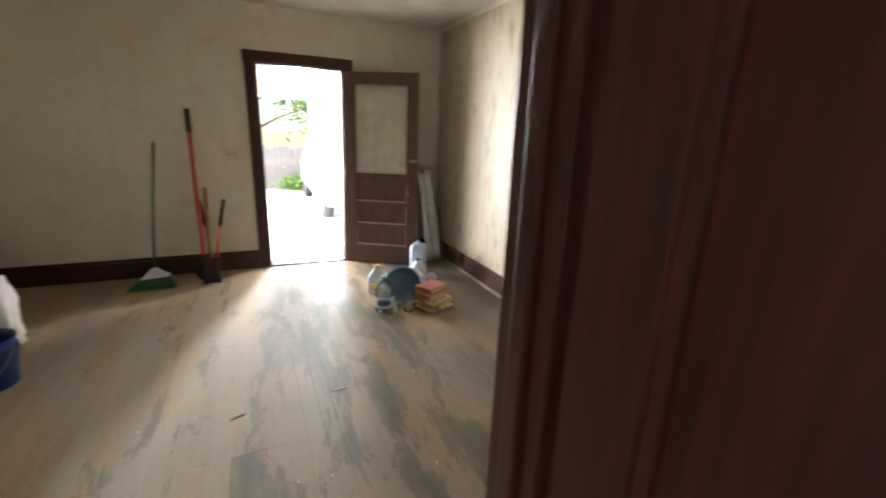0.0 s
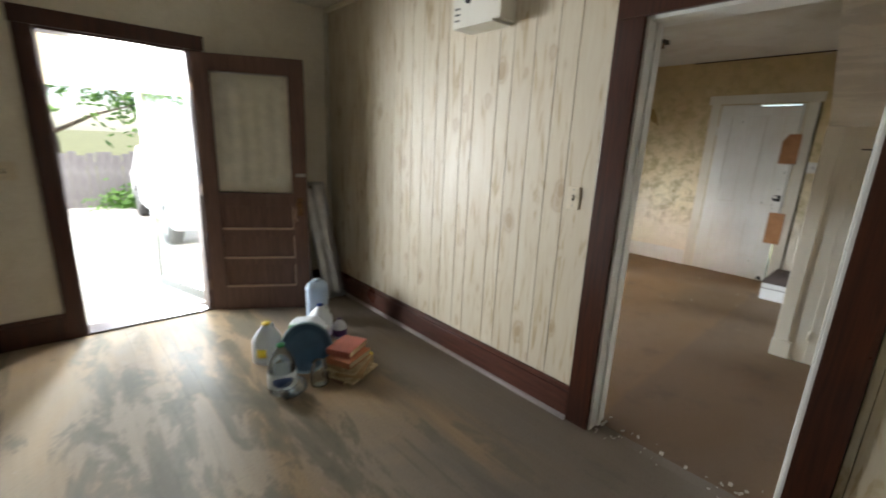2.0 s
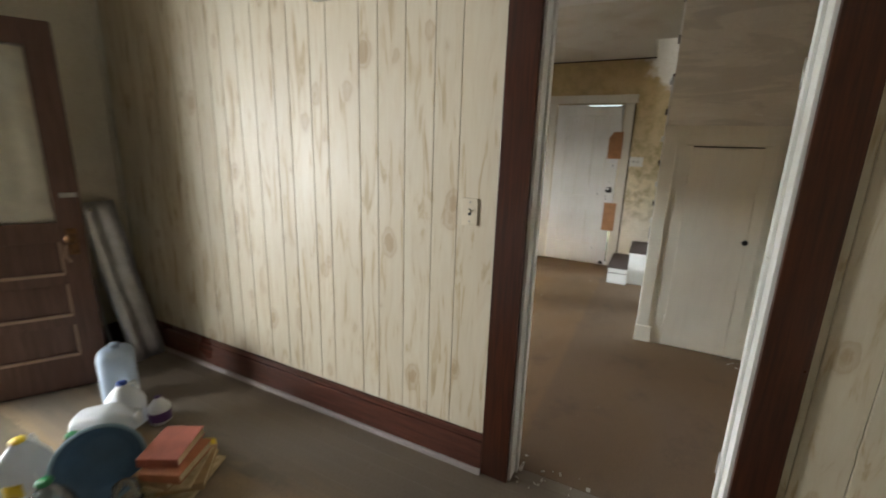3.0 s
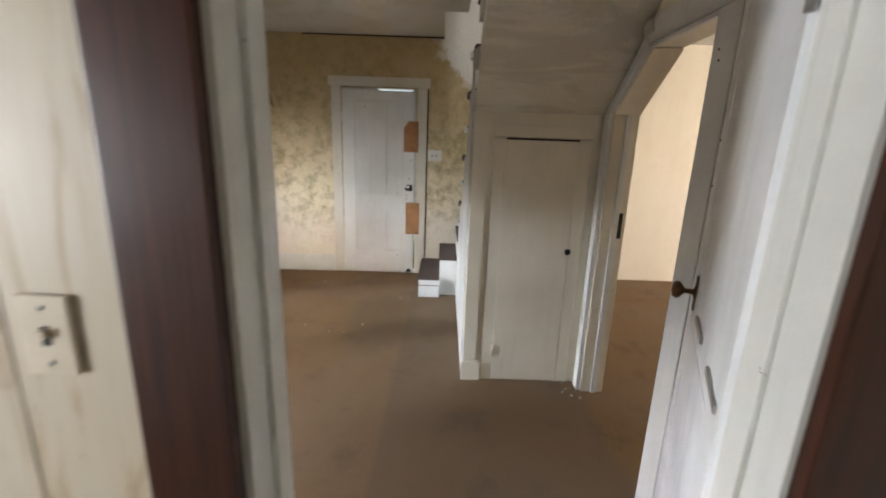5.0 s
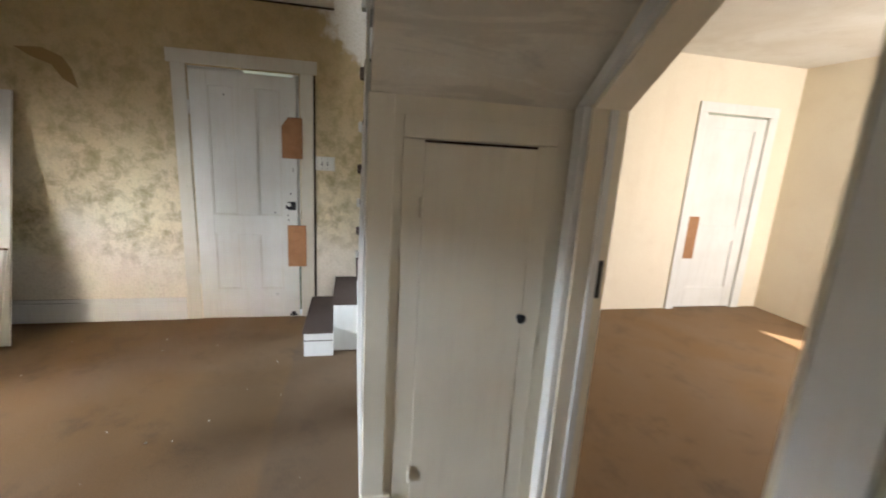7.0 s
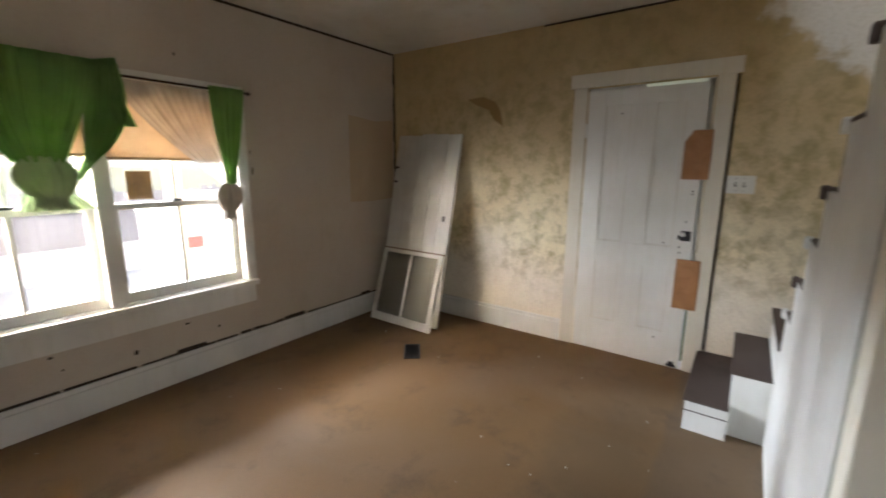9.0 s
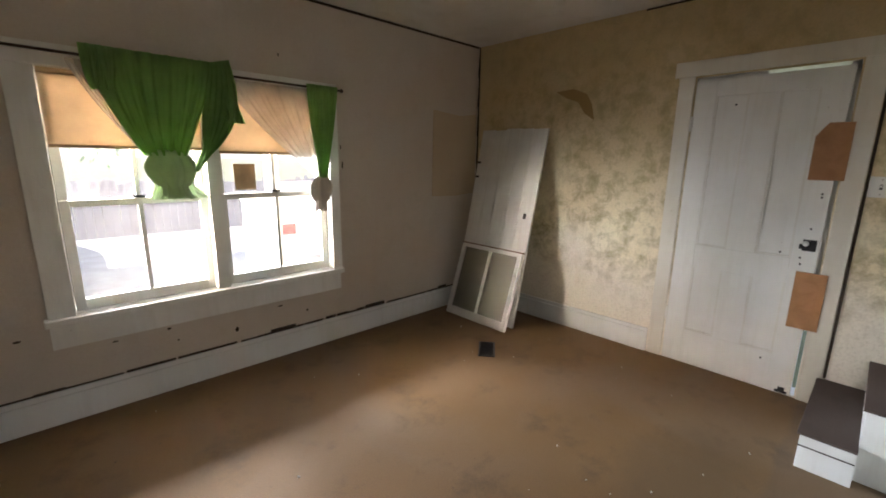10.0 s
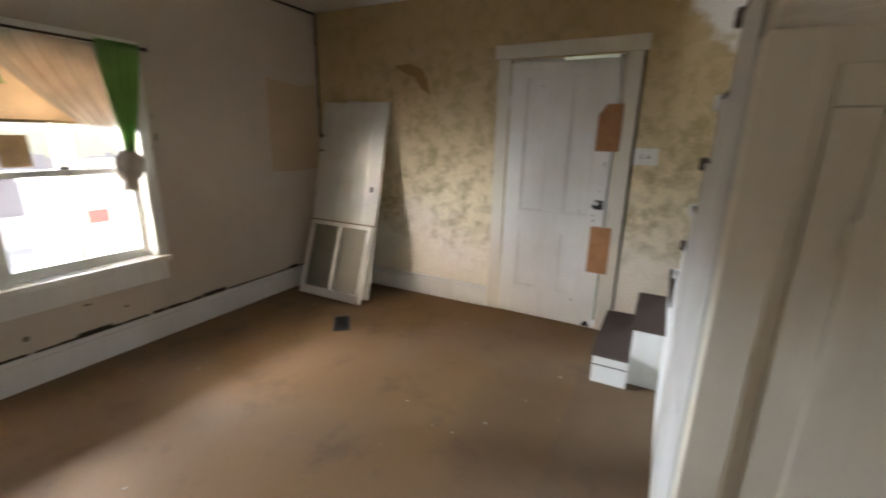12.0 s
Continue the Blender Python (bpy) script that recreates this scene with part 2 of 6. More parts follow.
def old_carpet(name, base, dust, dark, worn=False):
    """Flat old floor covering with dust, stains and traffic marks."""
    n = Nodes(name)
    big, mid, fine, fleck = n.grain(0.8, 6, distort=1.0), n.grain(3, 7, rough=0.7), n.grain(140, 3), n.grain(16, 5, rough=0.7)
    col = n.mix(n.ramp(big, (0.38, 0.0), (0.66, 0.7)), base, dust)
    col = n.mix(n.ramp(mid, (0.53, 0.0), (0.72, 0.7)), col, dark)
    col = n.mix(n.ramp(fleck, (0.66, 0.0), (0.71, 0.65)), col, dark)
    if worn:
        # a greyer strip with a straight seam leads from the doorway to the stairs; a greasy stain lies before the steps
        edge = n.maths("ADD", n.maths("SUBTRACT", 2.64, n.axis(1)), n.maths("MULTIPLY", n.maths("SUBTRACT", mid, 0.5), 0.10))
        room = n.ramp(n.maths("SUBTRACT", n.axis(1), 1.40), (0.0, 0.0), (0.08, 0.42))
        col = n.mix(n.mix(1.0, n.ramp(edge, (0.0, 0.0), (0.035, 1.0)), room, "MULTIPLY"), col, (0.105, 0.078, 0.056))
        dx, dy = n.maths("SUBTRACT", n.axis(0), 5.25), n.maths("SUBTRACT", n.axis(1), 2.85)
        far = n.maths("ADD", n.maths("MULTIPLY", dx, n.maths("MULTIPLY", dx, 1.2)), n.maths("MULTIPLY", dy, n.maths("MULTIPLY", dy, 4.0)))
        far = n.maths("ADD", far, n.maths("MULTIPLY", n.maths("SUBTRACT", mid, 0.5), 1.1))
        col = n.mix(n.ramp(far, (0.05, 0.42), (0.55, 0.0)), col, (0.062, 0.046, 0.026))
    col = n.mix(n.ramp(fine, (0.3, 0.3), (0.6, 0.0)), col, dark)
    return n.done(col, 0.8, n.maths("ADD", fine, mid), 0.003)


def clear(name, tint=(1, 1, 1), rough=0.0, ior=1.45):
    n = Nodes(name)
    return n.done(tint, rough, Transmission_Weight=1.0, IOR=ior)


def thin_clear(name, tint=(0.95, 0.97, 0.97), haze=0.06, haze_colour=(0.6, 0.62, 0.62), gloss=0.1, ior=1.35):
    """A thin clear skin: mostly see-through, a little milky, with sharp gloss."""
    n = Nodes(name)
    see, milk, shine = n.add("ShaderNodeBsdfTransparent"), n.add("ShaderNodeBsdfDiffuse"), n.add("ShaderNodeBsdfGlossy", Roughness=0.08)
    see.inputs[0].default_value = (*tint, 1)
    cloud = n.grain(14, 4)
    n.link(n.ramp(cloud, (0.3, tuple(c * 0.7 for c in haze_colour)), (0.7, haze_colour)), milk.inputs[0])
    one, two = n.add("ShaderNodeMixShader", Fac=haze), n.add("ShaderNodeMixShader", Fac=gloss)
    n.link(see.outputs[0], one.inputs[1])
    n.link(milk.outputs[0], one.inputs[2])
    edge = n.add("ShaderNodeFresnel", IOR=ior)
    n.link(edge.outputs[0], two.inputs[0])
    n.link(one.outputs[0], two.inputs[1])
    n.link(shine.outputs[0], two.inputs[2])
    n.link(two.outputs[0], n.tree.nodes["Material Output"].inputs[0])
    return n.mat


def thin_cloth(name, colour, through_light=0.5, rough=0.9, weave=400):
    n = Nodes(name)
    fine, cloud = n.grain(weave, 2), n.grain(8, 4)
    dark = tuple(c * 0.7 for c in colour)
    col = n.mix(n.ramp(cloud, (0.35, 0.0), (0.7, 0.6)), colour, dark)
    n.done(col, rough, fine, 0.0006)
    thin = n.add("ShaderNodeBsdfTranslucent")
    n.link(col, thin.inputs[0])
    both = n.add("ShaderNodeMixShader", Fac=through_light)
    n.link(n.bsdf.outputs[0], both.inputs[1])
    n.link(thin.outputs[0], both.inputs[2])
    n.link(both.outputs[0], n.tree.nodes["Material Output"].inputs[0])
    return n.mat


M_PLASTER1 = plaster("old_white_wall", (0.68, 0.64, 0.54), (0.44, 0.38, 0.27), (0.33, 0.28, 0.19), 0.35)
M_PLASTER2 = plaster("pink_beige_plaster", (0.55, 0.49, 0.415), (0.46, 0.37, 0.28), (0.40, 0.33, 0.24), 0.45)
M_MOULD = mouldy_wall("mouldy_plaster")
M_CREAM = plaster("cream_wall", (0.78, 0.71, 0.57), (0.68, 0.58, 0.43), (0.62, 0.52, 0.38), 0.4)
M_CEIL = plaster("old_ceiling", (0.66, 0.64, 0.58), (0.42, 0.35, 0.24), (0.38, 0.33, 0.26), 0.5, False)
M_SOFFIT = water_stained("water_stained_plaster")
M_CLOSET = worn_paint("cream_paint", (0.82, 0.77, 0.64), (0.52, 0.48, 0.38), (0.66, 0.61, 0.48), 0.45)
M_WHITE = worn_paint("worn_white_paint", (0.74, 0.75, 0.73), (0.30, 0.25, 0.18), (0.55, 0.54, 0.48), 0.45)
M_TRIM = worn_paint("chipped_white_trim", (0.72, 0.72, 0.68), (0.16, 0.12, 0.08), (0.5, 0.48, 0.42), 0.55)
M_OLDTRIM = worn_paint("yellowed_white_paint", (0.69, 0.67, 0.60), (0.42, 0.37, 0.27), (0.53, 0.49, 0.37), 0.5)
M_INNER = worn_paint("blotched_white_paint", (0.86, 0.87, 0.88), (0.62, 0.60, 0.50), (0.58, 0.60, 0.60), 0.75, 0.4, along=(3, 3, 0.5))
M_DARK = stained_wood("dark_red_brown_wood", (0.026, 0.0080, 0.0040), (0.070, 0.019, 0.008), 0.34, gloss=0.45, bump=0.0003)
M_BASE1 = stained_wood("brown_red_baseboard", (0.050, 0.019, 0.013), (0.135, 0.046, 0.030), 0.30, gloss=0.35, along=(14, 0.8, 14))
M_SHOE = worn_paint("scuffed_grey_paint", (0.36, 0.32, 0.31), (0.10, 0.06, 0.05), (0.22, 0.18, 0.17), 0.6, along=(6, 0.6, 6))
M_DOOR1 = stained_wood("worn_brown_door_wood", (0.070, 0.034, 0.024), (0.155, 0.080, 0.058), 0.42)
M_PINE = pine_boards("whitewashed_knotty_pine")
M_FLOOR1 = floor_boards("worn_floor_boards")
M_CARPET = old_carpet("old_brown_floor", (0.185, 0.104, 0.038), (0.195, 0.130, 0.078), (0.075, 0.050, 0.025), True)
M_STAIR = old_carpet("dark_brown_carpet", (0.075, 0.05, 0.04), (0.10, 0.075, 0.06), (0.035, 0.025, 0.02))
M_CRACK = plain("dark_gap", (0.035, 0.022, 0.012), 0.9)
M_GLASS = clear("window_glass")


def dusty_glass(name, film):
    """Old window glass with a thin film of dust that scatters the light from outside."""
    n = Nodes(name)
    see, dust, shine = n.add("ShaderNodeBsdfTransparent"), n.add("ShaderNodeBsdfTranslucent"), n.add("ShaderNodeBsdfGlossy", Roughness=0.05)
    dust.inputs[0].default_value = (0.80, 0.80, 0.86, 1)
    one, two = n.add("ShaderNodeMixShader"), n.add("ShaderNodeMixShader")
    n.link(n.ramp(n.grain(7, 5), (0.3, film * 0.6), (0.7, film * 1.3)), one.inputs[0])
    n.link(see.outputs[0], one.inputs[1])
    n.link(dust.outputs[0], one.inputs[2])
    n.link(n.add("ShaderNodeFresnel", IOR=1.4).outputs[0], two.inputs[0])
    n.link(one.outputs[0], two.inputs[1])
    n.link(shine.outputs[0], two.inputs[2])
    n.link(two.outputs[0], n.tree.nodes["Material Output"].inputs[0])
    return n.mat


M_DUSTY = dusty_glass("dusty_window_glass", 0.014)


# ---- mesh helpers ----
def box(bm, lo, hi, bevel=0.0):
    m = Matrix.LocRotScale([(a + b) / 2 for a, b in zip(lo, hi)], None, [b - a for a, b in zip(lo, hi)])
    made = bmesh.ops.create_cube(bm, size=1.0, matrix=m)["verts"]
    if bevel > 0:
        edges = list({e for v in made for e in v.link_edges})
        bmesh.ops.bevel(bm, geom=edges, offset=bevel, segments=2, affect="EDGES", profile=0.6)
    return bm


def boxes(*spans, bevel=0.0):
    bm = bmesh.new()
    for lo, hi in spans:
        box(bm, lo, hi, bevel)
    return bm


def lathe(profile, steps=32, closed=False):
    """A turned shape from (radius, height) pairs."""
    bm = bmesh.new()
    rings = []
    for r, z in profile:
        if r < 1e-5:
            rings.append([bm.verts.new((0, 0, z))])
        else:
            rings.append([bm.verts.new((r * math.cos(2 * math.pi * i / steps), r * math.sin(2 * math.pi * i / steps), z)) for i in range(steps)])
    for a, b in zip(rings, rings[1:]):
        for i in range(steps):
            j = (i + 1) % steps
            ring = [a[i % len(a)], a[j % len(a)], b[j % len(b)], b[i % len(b)]]
            ring = list(dict.fromkeys(ring))
            if len(ring) > 2:
                bm.faces.new(ring)
    bmesh.ops.recalc_face_normals(bm, faces=bm.faces)
    for f in bm.faces:
        f.smooth = True
    return bm


def tube(path, radius, sides=12, taper=1.0, bm=None):
    """A round bar along a path."""
    bm = bm or bmesh.new()
    path = [Vector(p) for p in path]
    rings = []
    for i, p in enumerate(path):
        way = (path[min(i + 1, len(path) - 1)] - path[max(i - 1, 0)]).normalized()
        side = way.cross(Vector((0, 0, 1)) if abs(way.z) < 0.9 else Vector((1, 0, 0))).normalized()
        up = side.cross(way)
        r = radius * (1 + (taper - 1) * i / max(1, len(path) - 1))
        rings.append([bm.verts.new(p + r * (math.cos(2 * math.pi * k / sides) * side + math.sin(2 * math.pi * k / sides) * up)) for k in range(sides)])
    for a, b in zip(rings, rings[1:]):
        for k in range(sides):
            bm.faces.new((a[k], a[(k + 1) % sides], b[(k + 1) % sides], b[k])).smooth = True
    bm.faces.new(rings[0][::-1]), bm.faces.new(rings[-1])
    return bm


def sheet(points, thick=0.0, bm=None):
    """A surface from a grid of points, given thickness along its normals."""
    bm = bm or bmesh.new()
    grid = [[bm.verts.new(p) for p in row] for row in points]
    faces = []
    for a, b in zip(grid, grid[1:]):
        for i in range(len(a) - 1):
            f = bm.faces.new((a[i], a[i + 1], b[i + 1], b[i]))
            f.smooth = True
            faces.append(f)
    bmesh.ops.recalc_face_normals(bm, faces=faces)
    if thick:
        bmesh.ops.solidify(bm, geom=faces, thickness=thick)
    return bm


def extrude(outline, lo, hi, axis="y"):
    """A prism: a flat outline carried from lo to hi along an axis."""
    bm = bmesh.new()
    put = {"y": lambda a, b, c: (a, c, b), "x": lambda a, b, c: (c, a, b), "z": lambda a, b, c: (a, b, c)}[axis]
    rings = [[bm.verts.new(put(a, b, c)) for a, b in outline] for c in (lo, hi)]
    for i in range(len(outline)):
        j = (i + 1) % len(outline)
        bm.faces.new((rings[0][i], rings[0][j], rings[1][j], rings[1][i]))
    bm.faces.new(rings[0]), bm.faces.new(rings[1])
    bmesh.ops.recalc_face_normals(bm, faces=bm.faces)
    return bm


def mesh_from(bm, name, *mats):
    data = bpy.data.meshes.new(name)
    bm.to_mesh(data)
    bm.free()
    for m in mats:
        data.materials.append(m)
    return data


def part(name, bm, material, parent, label="", at=None):
    ob = new(name, mesh_from(bm, name, material))
    ob.parent = parent
    if at is not None:
        ob.matrix_basis = at
    return tagged(ob, label)


def thing(name, label, category, at=None, group="", kind=""):
    ob = new(name)
    if at is not None:
        ob.matrix_world = at
    return tagged(ob, label, category, group, kind)


def solid(name, bm, material, label, category, at=None, group="", kind=""):
    ob = new(name, mesh_from(bm, name, material))
    if at is not None:
        ob.matrix_world = at
    return tagged(ob, label, category, group, kind)


def structure(name, bm, material, label, category):
    return solid(name, bm, material, label, category, kind="structure")


def wall(name, axis, span, depth, heights, openings, mats, label):
    """A wall along 'x' or 'y' with openings (from, to, bottom, top); mats: face towards less, face towards more, reveals."""
    bm = bmesh.new()
    cuts = sorted({span[0], span[1], *[v for o in openings for v in o[:2]]})
    for a, b in zip(cuts, cuts[1:]):
        gaps = sorted((o[2], o[3]) for o in openings if o[0] < (a + b) / 2 < o[1])
        at = heights[0]
        for lo, hi in [*gaps, (heights[1], heights[1])]:
            if lo - at > 0.001:
                if axis == "x":
                    box(bm, (a, depth[0], at), (b, depth[1], lo))
                else:
                    box(bm, (depth[0], a, at), (depth[1], b, lo))
            at = hi
    k = 1 if axis == "x" else 0
    bm.normal_update()
    for f in bm.faces:
        f.material_index = 0 if f.normal[k] < -0.5 else 1 if f.normal[k] > 0.5 else 2
    ob = new(name, mesh_from(bm, name, *mats))
    return tagged(ob, label, "wall", kind="structure")


# ---- the house: walls, floors, ceilings ----
X_LEFT, X_PANEL, X_ROOM2, X_FAR, X_CORNER = -1.71, 2.41, 2.55, 6.61, 6.575
Y_REAR, Y_DOOR, Y_WIN, Y_CLOSET, Y_BACK = 1.33, 5.46, 5.42, 1.43, -2.3
H1, H2 = 2.53, 2.55
Y_JAMB0, Y_JAMB1 = 1.81, 2.605
# the double window and what hangs on it are drawn at one size and set to the wall with this
W_SIZE = 1.0385
WINDOW_SET = Matrix.Translation((3.28 * (1 - W_SIZE), 0, 1.46 * (1 - W_SIZE))) @ Matrix.Diagonal((W_SIZE, 1, W_SIZE, 1))

wall_north = wall("wall_north", "x", (X_LEFT - 0.15, X_PANEL), (Y_DOOR, Y_DOOR + 0.15), (-0.1, 2.7), [(0.49, 1.30, -0.1, 2.03)], (M_PLASTER1, M_CREAM, M_DARK), "dingy off-white plaster wall with the outside door")
wall_window = wall("wall_window", "x", (X_PANEL, X_FAR + 0.15), (Y_WIN, Y_WIN + 0.17), (-0.1, 2.7), [(3.3215, 4.0485, 0.6084, 1.896), (4.1108, 4.8793, 0.6084, 1.896)], (M_PLASTER2, M_CREAM, M_TRIM), "pinkish beige plaster wall with a double window")
wall_west = wall("wall_west", "y", (Y_BACK, Y_DOOR), (X_LEFT - 0.15, X_LEFT), (-0.1, 2.7), [(-1.25, -0.35, 0.85, 1.95)], (M_CREAM, M_PLASTER1, M_PLASTER1), "dingy off-white plaster wall")
wall_panel = wall("wall_panel", "y", (Y_BACK, Y_WIN + 0.17), (X_PANEL + 0.012, X_ROOM2), (-0.1, 2.7), [(Y_JAMB0, Y_JAMB1, -0.1, 1.99)], (M_CRACK, M_PLASTER2, M_TRIM), "wall between the two rooms with an open doorway")
wall_rear = wall("wall_rear", "x", (X_LEFT, X_PANEL), (Y_REAR - 0.12, Y_REAR), (-0.1, 2.7), [(-0.08, 0.75, -0.1, 2.03)], (M_PLASTER1, M_PLASTER1, M_DARK), "plaster wall with an open dark doorway")
wall_east_3 = wall("wall_east_third_room", "y", (Y_BACK, 1.30), (X_FAR, X_FAR + 0.15), (-0.1, 5.0), [(-1.95, -1.2, -0.1, 2.05)], (M_CREAM, M_CREAM, M_TRIM), "sunlit cream wall of the third room")
wall_east = wall("wall_east", "y", (1.30, Y_WIN), (X_FAR, X_FAR + 0.15), (-0.1, 5.0), [(2.655, 3.46, -0.1, 2.035)], (M_MOULD, M_CREAM, M_TRIM), "mould-stained cream plaster wall with a front door")
# the far wall runs askew from the front door to the corner
wall_skew = structure("wall_east_corner", extrude([(X_FAR, 3.57), (X_FAR + 0.1, 3.57), (X_FAR + 0.1, Y_WIN), (X_CORNER, Y_WIN)], -0.1, 2.7, "z"), M_MOULD, "mould-stained cream plaster wall running to the corner", "wall")
wall_back = wall("wall_back", "x", (X_LEFT - 0.15, X_FAR + 0.15), (Y_BACK - 0.15, Y_BACK), (-0.1, 2.7), [(3.6, 5.2, 0.7, 2.0)], (M_CREAM, M_CREAM, M_TRIM), "cream painted wall with a window")

floor = structure("floor", boxes(((X_LEFT - 0.15, Y_BACK - 0.15, -0.25), (X_PANEL + 0.1, Y_DOOR + 0.15, -0.02))), M_CRACK, "wooden subfloor under the boards", "floor")
floor_2 = structure("floor_2", boxes(((X_PANEL + 0.1, Y_BACK - 0.15, -0.25), (X_FAR + 0.15, Y_WIN + 0.17, 0.0))), M_CARPET, "dirty worn brown floor covering", "floor")
ceiling_1 = structure("ceiling_1", boxes(((X_LEFT, Y_BACK, H1), (X_PANEL + 0.012, Y_DOOR, H1 + 0.12))), M_CEIL, "smooth dingy white ceiling", "ceiling")
ceiling_2 = structure("ceiling_2", boxes(((X_ROOM2, 2.175, H2), (5.75, Y_WIN, H2 + 0.12)), ((5.75, 2.38, H2), (X_FAR, Y_WIN, H2 + 0.12)), ((X_ROOM2, Y_BACK, 2.56), (X_FAR, 1.30, 2.68)), ((X_ROOM2, 1.30, H2), (3.35, 2.175, H2 + 0.12))), M_CEIL, "old stained ceiling with a stairwell opening", "ceiling")

# wall between the second and the third room: the opening's upper far corner follows the stairs
R3 = [(X_ROOM2, -0.1), (3.425, -0.1), (3.425, 1.92), (3.90, 1.92), (4.247, 1.665), (4.247, -0.1), (4.45, -0.1), (X_FAR, -0.1), (X_FAR, 5.0), (X_ROOM2, 5.0)]
wall_south = new("wall_south", mesh_from(extrude(R3, 1.30, Y_CLOSET, "y"), "wall_south", M_CLOSET))
tagged(wall_south, "cream painted wall with a slant-topped open doorway", "wall", kind="structure")


# ---- trim ----
def casing(name, axis, plane, way, a, b, top, width, thick, material, label, head_over=0.0, low=0.0, left=True, right=True, bead=0.0):
    """Flat boards round an opening on one face of a wall; way: +1 or -1, to which side it stands proud."""
    ob = thing(name, label, "door casing", kind="structure")
    lo, hi = sorted((plane + way * 0.001, plane + way * thick))

    def board(u0, u1, z0, z1):
        span = ((u0, lo, z0), (u1, hi, z1)) if axis == "x" else ((lo, u0, z0), (hi, u1, z1))
        return boxes(span, bevel=0.004)
    if left:
        part("side_board", board(a - width, a, low, top), material, ob)
    if right:
        part("side_board", board(b, b + width, low, top), material, ob)
    part("head_board", board(a - width * left - head_over, b + width * right + head_over, top + 0.001, top + width), material, ob)
    return ob


casing("casing_outside_door", "x", Y_DOOR, -1, 0.49, 1.30, 2.03, 0.10, 0.024, M_DARK, "dark stained wooden casing round the outside door", 0.01)
casing("casing_panel_doorway", "y", X_PANEL, -1, Y_JAMB0, Y_JAMB1, 1.99, 0.125, 0.026, M_DARK, "dark red-brown casing round the inner doorway", 0.0)
casing("casing_inner_doorway", "y", X_ROOM2, 1, Y_JAMB0, Y_JAMB1, 1.99, 0.11, 0.022, M_TRIM, "chipped white casing round the inner doorway")
casing("casing_entry", "x", Y_REAR, 1, -0.08, 0.75, 2.03, 0.11, 0.026, M_DARK, "dark varnished casing round the entry doorway")
casing("casing_entry_back", "x", Y_REAR - 0.12, -1, -0.08, 0.75, 2.03, 0.11, 0.026, M_DARK, "dark varnished casing round the entry doorway")
casing("casing_front_door", "y", X_FAR, -1, 2.645, 3.47, 2.045, 0.10, 0.014, M_OLDTRIM, "yellowed white casing round the front door", 0.03)
casing("casing_far_door", "y", X_FAR, -1, -1.95, -1.2, 2.05, 0.10, 0.024, M_WHITE, "white casing round a door")

# jambs lining the openings
jambs = thing("jamb_panel_doorway", "thick white painted jamb of the inner doorway", "door jamb", kind="structure")
part("jamb_side", boxes(((X_PANEL - 0.004, 2.593, 0), (X_ROOM2 + 0.004, 2.607, 1.99)), bevel=0.003), M_TRIM, jambs)
part("jamb_side", boxes(((X_PANEL - 0.004, 1.808, 0), (2.525, 1.822, 1.99)), bevel=0.003), M_TRIM, jambs)
part("jamb_head", boxes(((X_PANEL - 0.004, 1.822, 1.976), (X_ROOM2 + 0.004, 2.593, 1.992)), bevel=0.003), M_TRIM, jambs)
part("door_stop", boxes(((2.47, 2.581, 0), (2.505, 2.593, 1.976)), bevel=0.003), M_TRIM, jambs)
part("door_stop", boxes(((2.47, 1.822, 0), (2.505, 1.834, 1.976)), bevel=0.003), M_TRIM, jambs)
jamb_e = thing("jamb_entry", "dark varnished jamb of the entry doorway", "door jamb", kind="structure")
part("jamb_side", boxes(((0.73, Y_REAR - 0.125, 0), (0.752, Y_REAR + 0.004, 2.03)), bevel=0.004), M_DARK, jamb_e)
part("jamb_side", boxes(((-0.082, Y_REAR - 0.125, 0), (-0.06, Y_REAR + 0.004, 2.03)), bevel=0.004), M_DARK, jamb_e)
part("jamb_head", boxes(((-0.06, Y_REAR - 0.125, 2.01), (0.73, Y_REAR + 0.004, 2.032)), bevel=0.004), M_DARK, jamb_e)
part("door_stop", boxes(((0.716, 1.245, 0), (0.73, 1.285, 2.01)), bevel=0.006), M_DARK, jamb_e)
part("door_stop", boxes(((-0.06, 1.245, 0), (-0.046, 1.285, 2.01)), bevel=0.006), M_DARK, jamb_e)
jamb_o = thing("jamb_outside_door", "dark wooden jamb of the outside door", "door jamb", kind="structure")
part("jamb_side", boxes(((0.488, Y_DOOR - 0.003, 0), (0.505, Y_DOOR + 0.153, 2.03)), bevel=0.003), M_DARK, jamb_o)
part("jamb_side", boxes(((1.285, Y_DOOR - 0.003, 0), (1.302, Y_DOOR + 0.153, 2.03)), bevel=0.003), M_DARK, jamb_o)
part("jamb_head", boxes(((0.505, Y_DOOR - 0.003, 2.014), (1.285, Y_DOOR + 0.153, 2.032)), bevel=0.003), M_DARK, jamb_o)
part("threshold", boxes(((0.49, Y_DOOR - 0.02, -0.01), (1.30, Y_DOOR + 0.17, 0.012)), bevel=0.005), M_DARK, jamb_o, "worn grey sill")


def hinge_pose(x, y, z, tx, ty):
    return pose(x, y, z, 0, 0, math.degrees(math.atan2(ty - y, tx - x)))


